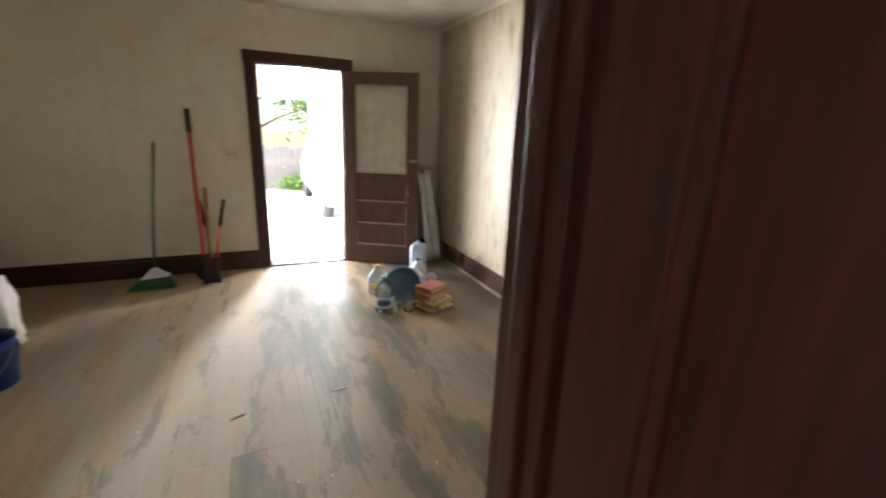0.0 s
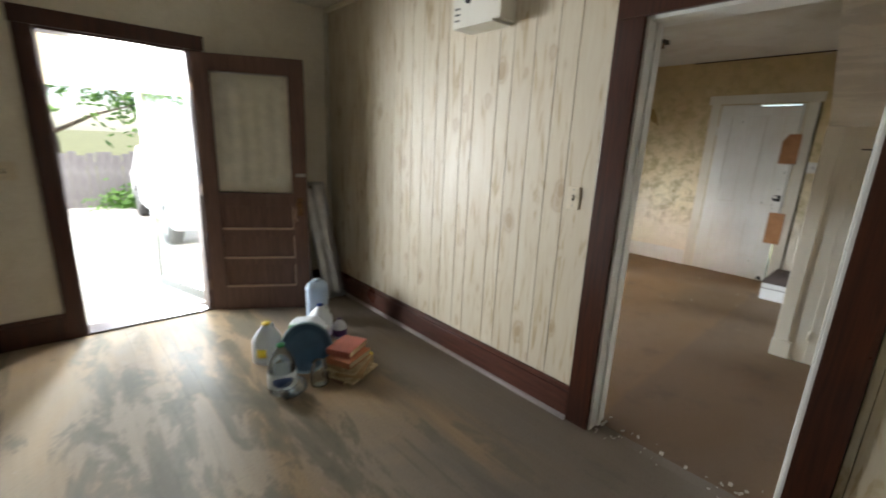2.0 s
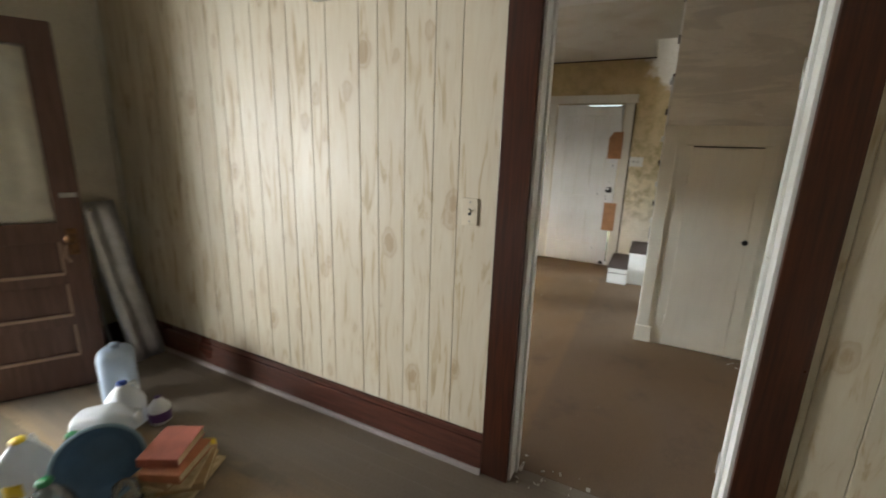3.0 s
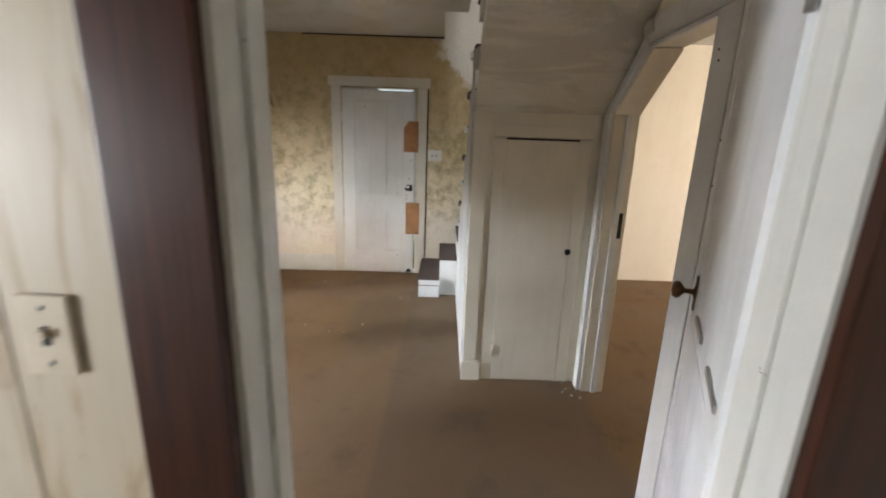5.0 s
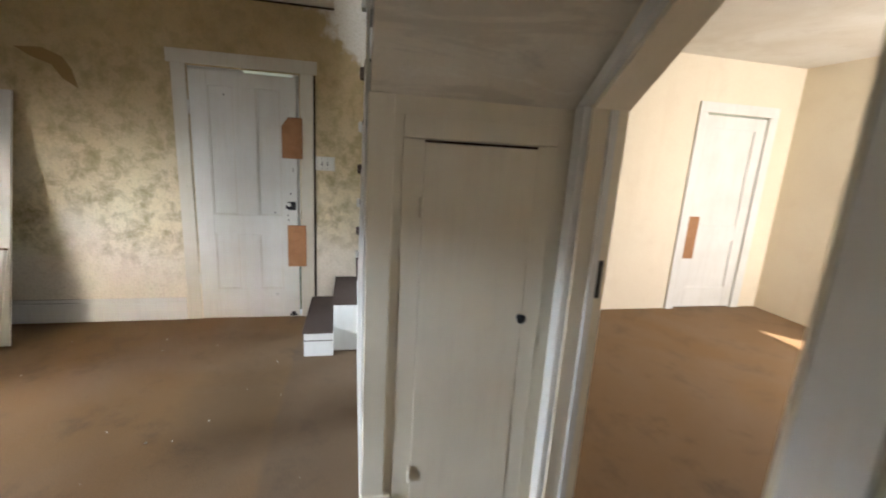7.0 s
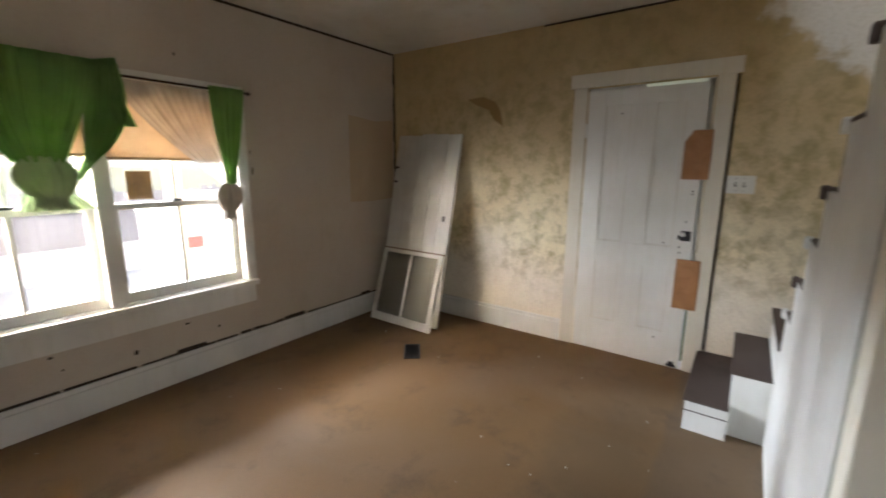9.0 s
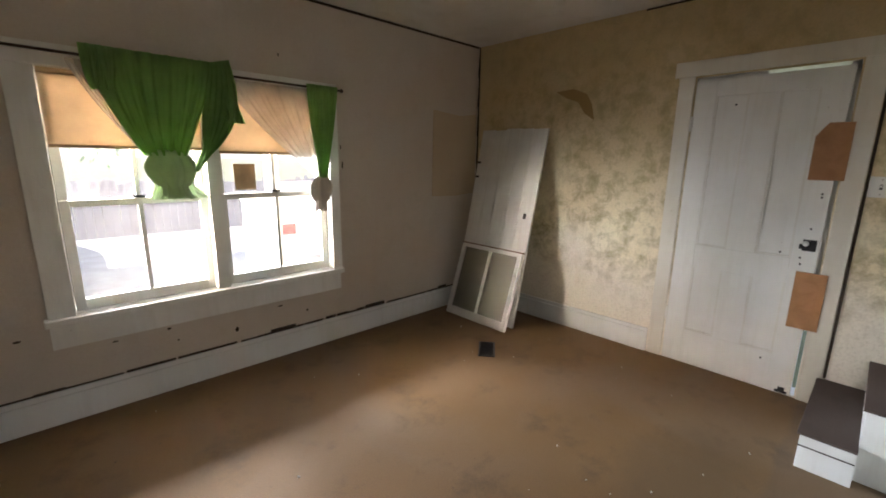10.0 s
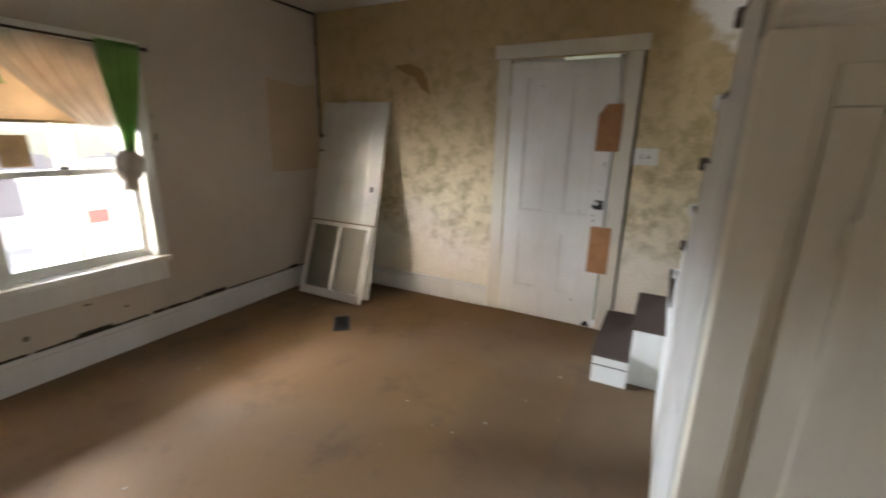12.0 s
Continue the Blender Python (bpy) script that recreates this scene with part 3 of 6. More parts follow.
def baseboard(name, runs, height, thick, material, label, cap=None):
    """Skirting boards: runs of (axis, plane, way, from, to)."""
    ob = thing(name, label, "baseboard", kind="structure")
    for axis, plane, way, a, b in runs:
        for z0, z1, th in ((0.0, height - 0.03, thick), (height - 0.03, height, thick * 0.6)):
            lo, hi = sorted((plane + way * 0.001, plane + way * th))
            span = ((a, lo, z0), (b, hi, z1)) if axis == "x" else ((lo, a, z0), (hi, b, z1))
            part("board" if z0 == 0 else "moulding", boxes(span, bevel=0.003), material, ob)
    return ob


baseboard("baseboard_dark", [("x", Y_DOOR, -1, X_LEFT, 0.39), ("x", Y_DOOR, -1, 1.40, X_PANEL - 0.02), ("y", X_LEFT, 1, Y_REAR, Y_DOOR - 0.02), ("x", Y_REAR, 1, X_LEFT + 0.02, -0.19), ("x", Y_REAR, 1, 0.86, X_PANEL)], 0.19, 0.022, M_DARK, "dark brown wooden baseboard")
baseboard("baseboard_panel_wall", [("y", X_PANEL, -1, 2.731, Y_DOOR - 0.022), ("y", X_PANEL, -1, Y_REAR, 1.684)], 0.19, 0.024, M_BASE1, "worn red-brown baseboard under the pine boards")
baseboard("baseboard_white", [("x", Y_WIN, -1, X_ROOM2, X_FAR - 0.02), ("y", X_ROOM2, 1, 2.716, Y_WIN - 0.02)], 0.19, 0.022, M_WHITE, "scuffed white wooden baseboard")

shoe = thing("trim_floor_moulding", "scuffed pale floor moulding under the red-brown baseboard", "moulding", kind="structure")
for a, b in ((2.731, Y_DOOR - 0.024), (Y_REAR + 0.03, 1.684)):
    part("strip", extrude([(X_PANEL - 0.0245, 0.0), (X_PANEL - 0.0245, 0.022), (X_PANEL - 0.032, 0.019), (X_PANEL - 0.040, 0.010), (X_PANEL - 0.042, 0.0)], a, b, "y"), M_SHOE, shoe)

skew_base = thing("baseboard_far_wall", "scuffed white wooden baseboard beside the front door", "baseboard", hinge_pose(X_FAR, 3.58, 0, X_CORNER, Y_WIN), kind="structure")
SKEW = math.hypot(X_FAR - X_CORNER, Y_WIN - 3.58)
part("board", boxes(((0, 0.001, 0), (SKEW - 0.02, 0.022, 0.16)), bevel=0.003), M_WHITE, skew_base)
part("moulding", boxes(((0, 0.001, 0.16), (SKEW - 0.02, 0.014, 0.19)), bevel=0.003), M_WHITE, skew_base)

# rough dark gap where the plaster has come away above the baseboard, and open seams at the ceiling and corner
gap = bmesh.new()
rng = random.Random(4)
x = 2.6
while x < X_CORNER - 0.05:
    w = rng.uniform(0.06, 0.2)
    h = rng.choice((0.006, 0.008, 0.011, 0.018, 0.028))
    box(gap, (x, Y_WIN - 0.0035, 0.188), (min(x + w, X_CORNER), Y_WIN + 0.01, 0.194 + h))
    x += w * rng.choice((1.0, 1.0, 1.15))
structure("trim_plaster_gap", gap, M_CRACK, "ragged dark gap between plaster and baseboard", "crack")
seam = bmesh.new()
box(seam, (X_ROOM2, Y_WIN - 0.004, H2 - 0.018), (X_CORNER - 0.02, Y_WIN + 0.01, H2 + 0.01))
box(seam, (X_FAR - 0.006, 2.38, H2 - 0.014), (X_FAR + 0.01, 3.85, H2 + 0.01))
for i in range(14):
    wob = 0.006 * math.sin(i * 2.1)
    box(seam, (X_CORNER - 0.014 + wob, Y_WIN - 0.010, 1.25 + i * 0.0925), (X_CORNER + 0.01, Y_WIN + 0.01, 1.346 + i * 0.0925))
structure("trim_seam", seam, M_CRACK, "open dark seam along the ceiling and corner", "crack")
structure("trim_corner_bead", boxes(((X_PANEL - 0.022, Y_DOOR - 0.022, 0.19), (X_PANEL - 0.0005, Y_DOOR - 0.001, H1)), bevel=0.006), M_PLASTER1, "painted corner moulding", "moulding")
structure("trim_crown", boxes(((X_PANEL - 0.03, Y_REAR, H1 - 0.035), (X_PANEL - 0.0045, Y_DOOR - 0.024, H1 - 0.002)), bevel=0.008), M_CLOSET, "narrow cream crown moulding over the pine boards", "moulding")

# ---- doors ----
M_BRASS = plain("aged_brass", (0.22, 0.12, 0.06), 0.35, 0.9, 0.5, 30)
M_STEEL = plain("dull_steel", (0.45, 0.44, 0.42), 0.35, 0.9, 0.3, 30)
M_IRON = plain("black_iron", (0.02, 0.02, 0.022), 0.5, 0.6, 0.3, 40)


def frame_leaf(parent, width, height, thick, stile, rails, panels, material, panel_material=None, mould=0.0, fill=0.12):
    """A door leaf along +x from its hinge at 0: stiles, rails (z0, z1) and recessed panels."""
    part("stile", boxes(((0, -thick / 2, 0), (stile, thick / 2, height)), bevel=0.003), material, parent)
    part("stile", boxes(((width - stile, -thick / 2, 0), (width, thick / 2, height)), bevel=0.003), material, parent)
    for z0, z1 in rails:
        part("rail", boxes(((stile, -thick / 2, z0), (width - stile, thick / 2, z1)), bevel=0.003), material, parent)
    for x0, x1, z0, z1 in panels:
        p = part("panel", boxes(((x0, -thick * fill, z0), (x1, thick * fill, z1))), panel_material or material, parent)
        if mould:
            for s in (-1, 1):
                y0, y1 = sorted((s * thick * 0.18, s * thick * 0.42))
                part("moulding", boxes(((x0, y0, z0), (x0 + mould, y1, z1)), ((x1 - mould, y0, z0), (x1, y1, z1)), ((x0 + mould, y0, z0), (x1 - mould, y1, z0 + mould)), ((x0 + mould, y0, z1 - mould), (x1 - mould, y1, z1)), bevel=0.002), material, p)


def knob_set(parent, x, z, side, y, material, plate=True):
    """A door knob on a rose or plate, standing off to one side."""
    bm = lathe([(0, 0), (0.020, 0.001), (0.022, 0.005), (0.009, 0.010), (0.008, 0.032), (0.016, 0.038), (0.027, 0.048), (0.028, 0.056), (0.022, 0.066), (0, 0.070)], 24)
    k = part("knob", bm, material, parent, "round aged brass knob", pose(x, y, z, -90 * side))
    if plate:
        lo, hi = sorted((y, y + side * 0.004))
        part("lock_plate", boxes(((x - 0.024, lo, z - 0.10), (x + 0.024, hi, z + 0.05)), bevel=0.002), material, parent, "tall worn lock plate")
    return k


# outside door, half open into the first room: glazed above, three panels below
outside_door = thing("outside_door", "brown half-glazed wooden door with three lower panels, standing open", "door", hinge_pose(1.318, 5.425, 0.012, 1.93, 5.06))
frame_leaf(outside_door, 0.78, 2.0, 0.042, 0.115, [(0.0, 0.20), (0.385, 0.445), (0.63, 0.69), (0.875, 0.985), (1.88, 2.0)],
           [(0.115, 0.665, 0.20, 0.385), (0.115, 0.665, 0.445, 0.63), (0.115, 0.665, 0.69, 0.875)], M_DOOR1)
# pale wood; on the panel ledges it paints the light they catch
M_EDGE = plain("bare_wood_and_lit_ledge", (0.40, 0.27, 0.2), 0.6)
for z in (0.20, 0.445, 0.69):
    part("ledge", boxes(((0.115, -0.0215, z - 0.007), (0.665, -0.006, z + 0.009)), ((0.657, -0.0215, z + 0.009), (0.669, -0.006, z + 0.185)), bevel=0.002), M_EDGE, outside_door, "worn ledge under a panel, painted pale as if catching light")
door_pane = part("pane", boxes(((0.115, -0.003, 0.985), (0.665, 0.003, 1.88))), M_GLASS, outside_door, "clear glass pane")
door_pane.visible_shadow = False
M_SHEER = thin_cloth("cream_sheer", (0.82, 0.79, 0.68), 0.4)
rows = []
for j in range(9):
    z = 1.875 - j * 0.111
    rows.append([(0.118 + 0.544 * i / 60, -0.010 + 0.0022 * math.sin(i * 0.55 + 0.3 * math.sin(j)) + 0.0015 * math.sin(i * 0.21), z) for i in range(61)])
part("door_curtain", sheet(rows, 0.001), M_SHEER, outside_door, "cream curtain stretched over the glass")
part("curtain_bar", tube([(0.118, -0.010, 1.872), (0.662, -0.010, 1.872)], 0.004), M_STEEL, outside_door)
knob_set(outside_door, 0.722, 0.90, -1, -0.021, M_BRASS)
part("bolt", boxes(((0.70, -0.03, 1.12), (0.775, -0.021, 1.145)), bevel=0.002), M_STEEL, outside_door, "small steel slide bolt")
part("hook_strap", tube([(0.69, -0.03, 0.86), (0.685, -0.04, 0.80), (0.70, -0.032, 0.76)], 0.006), M_EDGE, outside_door)
for z in (0.22, 1.0, 1.78):
    part("hinge", lathe([(0, -0.045), (0.007, -0.045), (0.007, 0.045), (0, 0.045)], 10), M_BRASS, outside_door, at=pose(-0.006, -0.022, z))

# dark door into the first room, swung back beside the way in
entry_door = thing("entry_door", "dark varnished panelled door, swung wide open", "door", hinge_pose(0.755, 1.18, 0.012, 0.775, 0.3))
frame_leaf(entry_door, 0.80, 1.99, 0.04, 0.115, [(0, 0.22), (0.80, 0.95), (1.85, 1.99)], [(0.115, 0.685, 0.22, 0.80), (0.115, 0.685, 0.95, 1.85)], M_DARK, mould=0.02)
knob_set(entry_door, 0.74, 0.95, -1, -0.02, M_BRASS)
for z in (0.25, 1.75):
    part("hinge", lathe([(0, -0.045), (0.007, -0.045), (0.007, 0.045), (0, 0.045)], 10), M_BRASS, entry_door, at=pose(-0.006, -0.02, z))

# white door of the inner doorway, swung into the second room
inner_door = thing("inner_door", "worn white-painted door with a dark knob, standing open", "door", hinge_pose(2.546, 1.806, 0.012, 3.246, 1.454))
frame_leaf(inner_door, 0.79, 1.965, 0.034, 0.115, [(0, 0.22), (0.76, 0.93), (1.85, 1.965)], [(0.115, 0.675, 0.22, 0.76), (0.115, 0.675, 0.93, 1.85)], M_INNER, fill=0.43)
knob_set(inner_door, 0.665, 1.033, 1, 0.017, M_BRASS, plate=False)
part("rose", boxes(((0.651, 0.017, 0.975), (0.679, 0.022, 1.085)), bevel=0.002), M_BRASS, inner_door, "small worn rose plate")
for x0, x1 in ((0.36, 0.53), (0.03, 0.20)):
    part("loose_strip", boxes(((x0, 0.0145, 0.985), (x1, 0.0225, 1.003)), bevel=0.002), M_STEEL, inner_door, "tarnished strip left on the paint")
for x0, z0 in ((0.762, 1.36), (0.766, 1.50)):
    part("screw_hole", lathe([(0, 0), (0.004, 0.0), (0.004, 0.002), (0, 0.002)], 8), M_IRON, inner_door, at=pose(x0, 0.0172, z0, -90))
for z in (0.3, 1.7):
    part("hinge", lathe([(0, -0.045), (0.007, -0.045), (0.007, 0.045), (0, 0.045)], 10), M_STEEL, inner_door, at=pose(-0.006, 0.017, z))

# front door in the far wall: six panels' worth of old white paint, patched with boards
M_BOARD = stained_wood("orange_hardboard", (0.30, 0.14, 0.055), (0.40, 0.20, 0.085), 0.6, along=(3, 3, 3))
front_door = thing("front_door", "dirty white four-panel front door patched with brown boards, closed", "door", pose(X_FAR + 0.006, 3.455, 0.012, 0, 0, -90))
frame_leaf(front_door, 0.78, 2.0, 0.04, 0.125, [(0, 0.25), (0.73, 0.89), (1.89, 2.0)], [], M_WHITE)
part("middle_stile", boxes(((0.31, -0.02, 0.25), (0.47, 0.02, 0.73)), ((0.31, -0.02, 0.89), (0.47, 0.02, 1.89)), bevel=0.003), M_WHITE, front_door)
for x0, x1 in ((0.125, 0.31), (0.47, 0.655)):
    for z0, z1 in ((0.25, 0.73), (0.89, 1.89)):
        p = part("panel", boxes(((x0, -0.007, z0), (x1, 0.007, z1))), M_WHITE, front_door)
        part("moulding", boxes(((x0, -0.017, z0), (x0 + 0.012, -0.007, z1)), ((x1 - 0.012, -0.017, z0), (x1, -0.007, z1)), ((x0 + 0.012, -0.017, z0), (x1 - 0.012, -0.007, z0 + 0.012)), bevel=0.002), M_TRIM, p)
part("patch_board", extrude([(0.665, 1.37), (0.825, 1.37), (0.825, 1.695), (0.715, 1.695), (0.665, 1.62)], -0.028, -0.0205, "y"), M_BOARD, front_door, "brown hardboard patch with a cut corner")
part("patch_board", boxes(((0.695, -0.028, 0.455), (0.845, -0.0205, 0.815)), bevel=0.001), M_BOARD, front_door, "brown hardboard patch")
part("lock_hole", boxes(((0.70, -0.0215, 0.945), (0.765, -0.0205, 1.015)), ((0.685, -0.022, 0.955), (0.70, -0.0205, 0.985))), M_IRON, front_door, "square black hole where the lock was")
part("old_knob", lathe([(0, 0), (0.016, 0.002), (0.016, 0.012), (0, 0.016)], 16), M_WHITE, front_door, at=pose(0.715, -0.021, 0.99, 90))
for x0, z0 in ((0.705, 0.86), (0.70, 0.90), (0.725, 1.08), (0.745, 1.29), (0.745, 1.27), (0.60, 0.92), (0.60, 0.20), (0.245, 1.83)):
    part("screw_hole", lathe([(0, 0), (0.006, 0.0), (0.006, 0.003), (0, 0.003)], 8), M_IRON, front_door, at=pose(x0, -0.0205, z0, 90))
for z in (0.35, 1.72):
    part("hinge", boxes(((-0.012, -0.03, z - 0.05), (0.006, -0.021, z + 0.05)), bevel=0.002), M_TRIM, front_door, "painted-over hinge")
part("chewed_corner", boxes(((0.70, -0.0215, 0.0), (0.765, -0.0205, 0.018)), ((0.715, -0.0215, 0.018), (0.75, -0.0205, 0.04))), M_IRON, front_door, "broken dark bottom corner")

front_stop = thing("jamb_front_door", "white painted stops of the front door", "door jamb", kind="structure")
part("side_stop", boxes(((X_FAR + 0.030, 2.63, 0.45), (X_FAR + 0.09, 2.70, 2.04)), ((X_FAR + 0.030, 3.40, 0.0), (X_FAR + 0.09, 3.48, 2.04))), M_WHITE, front_stop)
part("head_stop", boxes(((X_FAR + 0.030, 3.075, 1.98), (X_FAR + 0.09, 3.42, 2.06)), ((X_FAR + 0.030, 2.63, 1.98), (X_FAR + 0.09, 2.70, 2.06))), M_WHITE, front_stop)
part("sill", boxes(((X_FAR + 0.0, 2.655, -0.02), (X_FAR + 0.14, 3.46, 0.011))), M_WHITE, front_stop)

# small closet door under the stairs, in a wall that leans into the stair's underside
CX = 4.345
closet_wall = structure("wall_closet", boxes(((CX, 1.43, 0), (CX + 0.08, 2.175, 1.66))), M_CLOSET, "cream painted closet wall under the stairs", "wall")
closet_door = thing("closet_door", "small cream-painted closet door under the stairs, closed", "door", pose(CX - 0.006, 1.985, 0.012, 0, 0, -90))
part("leaf", boxes(((0, -0.004, 0), (0.41, 0.010, 1.50)), bevel=0.003), M_CLOSET, closet_door)
part("knob", lathe([(0, 0), (0.012, 0.001), (0.008, 0.008), (0.016, 0.016), (0.019, 0.026), (0.012, 0.032), (0, 0.034)], 20), M_IRON, closet_door, "small dark knob", pose(0.41 - 0.02 + 0.01, -0.008, 0.865, 90))
for z in (0.2, 1.28):
    part("hinge", lathe([(0, -0.035), (0.006, -0.035), (0.006, 0.035), (0, 0.035)], 8), M_CLOSET, closet_door, at=pose(-0.006, -0.01, z))
casing("casing_closet", "y", CX, -1, 1.575, 1.985, 1.525, 0.075, 0.007, M_CLOSET, "cream casing round the closet door", right=True)
structure("trim_closet_gap", boxes(((CX - 0.0095, 1.575, 1.5135), (CX - 0.001, 1.985, 1.5215))), M_CRACK, "dark gap over the closet door", "crack")
structure("trim_corner_board", boxes(((CX - 0.018, 2.09, 0.0), (CX + 0.01, 2.178, 1.66)), bevel=0.006), M_CLOSET, "cream corner board of the closet", "corner board")
structure("trim_corner_base", boxes(((CX - 0.026, 2.065, 0.0), (CX - 0.001, 2.185, 0.13)), bevel=0.005), M_CLOSET, "base block of the corner board", "baseboard")

# sloped underside of the stairs
soffit = structure("wall_soffit", extrude([(CX + 0.08, 1.66 - 0.068), (CX, 1.66), (3.38, H2 + 0.001), (3.45, H2 + 0.10), (CX + 0.08, 1.72)], 1.432, 2.170, "y"), M_SOFFIT, "water-stained sloping underside of the stairs", "soffit")

# slanted white casing of the opening to the third room
c3 = thing("casing_third_room", "white painted casing with a slanted head", "door casing", kind="structure")
part("side_board", boxes(((4.25, Y_CLOSET + 0.001, 0), (4.315, Y_CLOSET + 0.03, 1.665)), bevel=0.005), M_WHITE, c3)
near_board = part("side_board", boxes(((3.288, Y_CLOSET + 0.001, 0), (3.41, Y_CLOSET + 0.024, 1.93)), bevel=0.005), M_WHITE, c3)
part("slanted_board", extrude([(4.315, 1.668), (3.905, 1.985), (3.905, 1.922), (4.252, 1.668)], Y_CLOSET + 0.001, Y_CLOSET + 0.026, "y"), M_WHITE, c3)
part("head_board", boxes(((3.288, Y_CLOSET + 0.001, 1.932), (3.903, Y_CLOSET + 0.024, 2.04)), bevel=0.005), M_WHITE, c3)
part("head_moulding", boxes(((3.40, Y_CLOSET - 0.002, 1.912), (3.90, Y_CLOSET + 0.018, 1.930)), bevel=0.004), M_WHITE, c3)
part("broken_corner", extrude([(3.86, 1.975), (3.93, 1.955), (3.95, 2.01), (3.90, 2.03), (3.87, 2.02)], Y_CLOSET + 0.02, Y_CLOSET + 0.034, "y"), M_OLDTRIM, c3, "chipped splintered mitre")
for x0, z0 in ((3.37, 1.80), (3.362, 1.765)):
    part("nail_hole", lathe([(0, 0), (0.004, 0), (0.004, 0.002), (0, 0.002)], 8), M_IRON, near_board, at=pose(x0, Y_CLOSET + 0.0242, z0, -90))
part("jamb_side", boxes(((4.233, 1.30, 0), (4.248, Y_CLOSET + 0.006, 1.66)), bevel=0.003), M_CLOSET, c3)
part("jamb_side", boxes(((3.424, 1.30, 0), (3.438, Y_CLOSET + 0.006, 1.918)), bevel=0.003), M_CLOSET, c3)
part("jamb_slant", extrude([(4.246, 1.667), (3.90, 1.922), (3.89, 1.910), (4.236, 1.655)], 1.30, Y_CLOSET + 0.0005, "y"), M_CLOSET, c3)
part("door_stop", boxes(((4.219, 1.345, 0), (4.233, 1.375, 1.655)), bevel=0.003), M_WHITE, c3)
part("strike_plate", boxes(((4.2305, 1.318, 0.985), (4.2335, 1.340, 1.13)), bevel=0.001), M_IRON, c3, "black strike plate")

# ---- stairs: two steps along the far wall, then a turn and a steep flight over the closet ----
stairs = thing("stairs", "steep enclosed stairs, dark brown carpet on the treads, white sides", "stairs", kind="structure")
M_RISER = worn_paint("scuffed_white_riser", (0.70, 0.71, 0.68), (0.3, 0.26, 0.2), (0.5, 0.48, 0.42), 0.5)


def step(x0, x1, y0, y1, z, low, lip=(0, 0, 0, 0)):
    s = part("step", boxes(((x0, y0, low), (x1, y1, z - 0.012)), bevel=0.003), M_RISER, stairs)
    part("tread", boxes(((x0 - lip[0], y0 - lip[1], z - 0.012), (x1 + lip[2], y1 + lip[3], z)), bevel=0.005), M_STAIR, s, "dark brown carpeted tread")
    return s


step(5.815, X_FAR - 0.002, 2.35, 2.555, 0.185, 0, (0.0, 0, 0, 0.012))
step(5.895, X_FAR - 0.002, 2.18, 2.352, 0.37, 0, (0.0, 0, 0, 0.012))
step(5.82, X_FAR - 0.002, 1.434, 2.18, 0.58, 0, (0, 0, 0, 0.012))
for k in range(9):
    x1 = 5.82 - 0.205 * k
    z = 0.785 + 0.205 * k
    step(x1 - 0.205, x1 - 0.001, 1.434, 2.172, z, max(0.0, z - 0.42) if x1 - 0.205 > CX + 0.08 else z - 0.10, (0, 0, 0.012, 0.012))
part("seam", boxes(((5.8125, 2.352, 0.118), (5.8165, 2.557, 0.124))), M_CRACK, stairs, "dark seam in the step front")
# white stair side, cut to the steps
side = [(CX + 0.082, 0.0), (5.818, 0.0), (5.818, 0.60)]
for k in range(7):
    x1, z = 5.818 - 0.205 * k, 0.770 + 0.205 * k
    side += [(x1, z), (max(x1 - 0.204, CX + 0.082), z)]
part("side_panel", extrude(side, 2.1725, 2.182, "y"), M_RISER, stairs, "white painted stair side")
for k in range(7):
    x1, z = 5.82 - 0.205 * k, 0.785 + 0.205 * k
    part("tread_end", boxes(((x1 - 0.012, 2.1725, z - 0.045), (x1 + 0.028, 2.20, z + 0.004)), bevel=0.008), M_STAIR if k % 2 else M_RISER, stairs)
# stairwell above
wall_up3 = wall("wall_stairwell_landing", "x", (5.75, X_FAR), (2.58, 2.68), (H2 + 0.12, 5.0), [], (M_CREAM, M_CREAM, M_CREAM), "wall over the lower steps")
wall_up4 = wall("wall_stairwell_return", "y", (2.275, 2.58), (5.75, 5.85), (H2 + 0.12, 5.0), [], (M_CREAM, M_CREAM, M_CREAM), "short wall beside the stairwell")
wall_up = wall("wall_stairwell", "x", (CX - 1.1, 5.85), (2.175, 2.275), (H2 + 0.12, 5.0), [], (M_CREAM, M_CREAM, M_CREAM), "wall round the stairwell above")
wall_up2 = wall("wall_stairwell_end", "y", (1.30, 2.275), (3.2, 3.27), (H2 + 0.12, 5.0), [(1.45, 2.15, 3.3, 4.7)], (M_CREAM, M_CREAM, M_CREAM), "wall at the head of the stairs")
structure("ceiling_3", boxes(((3.2, 1.30, 5.0), (X_FAR + 0.15, 2.68, 5.1))), M_CEIL, "ceiling over the stairwell", "ceiling")

# ---- the double window ----
window_1 = thing("window_1", "double sash window with chipped white frames", "window", WINDOW_SET, kind="structure")
wy = Y_WIN
part("casing_side", boxes(((3.205, wy - 0.024, 0.60), (3.318, wy - 0.001, 1.88)), bevel=0.004), M_TRIM, window_1)
part("casing_side", boxes(((4.825, wy - 0.024, 0.60), (4.90, wy - 0.001, 1.88)), bevel=0.004), M_TRIM, window_1)
part("casing_head", boxes(((3.205, wy - 0.024, 1.882), (4.90, wy - 0.001, 1.985)), bevel=0.004), M_TRIM, window_1)
part("mullion", boxes(((4.012, wy - 0.022, 0.642), (4.088, wy + 0.165, 1.878)), bevel=0.004), M_TRIM, window_1)
part("window_sill", boxes(((3.19, wy - 0.055, 0.600), (4.90, wy + 0.16, 0.638)), bevel=0.006), M_TRIM, window_1)
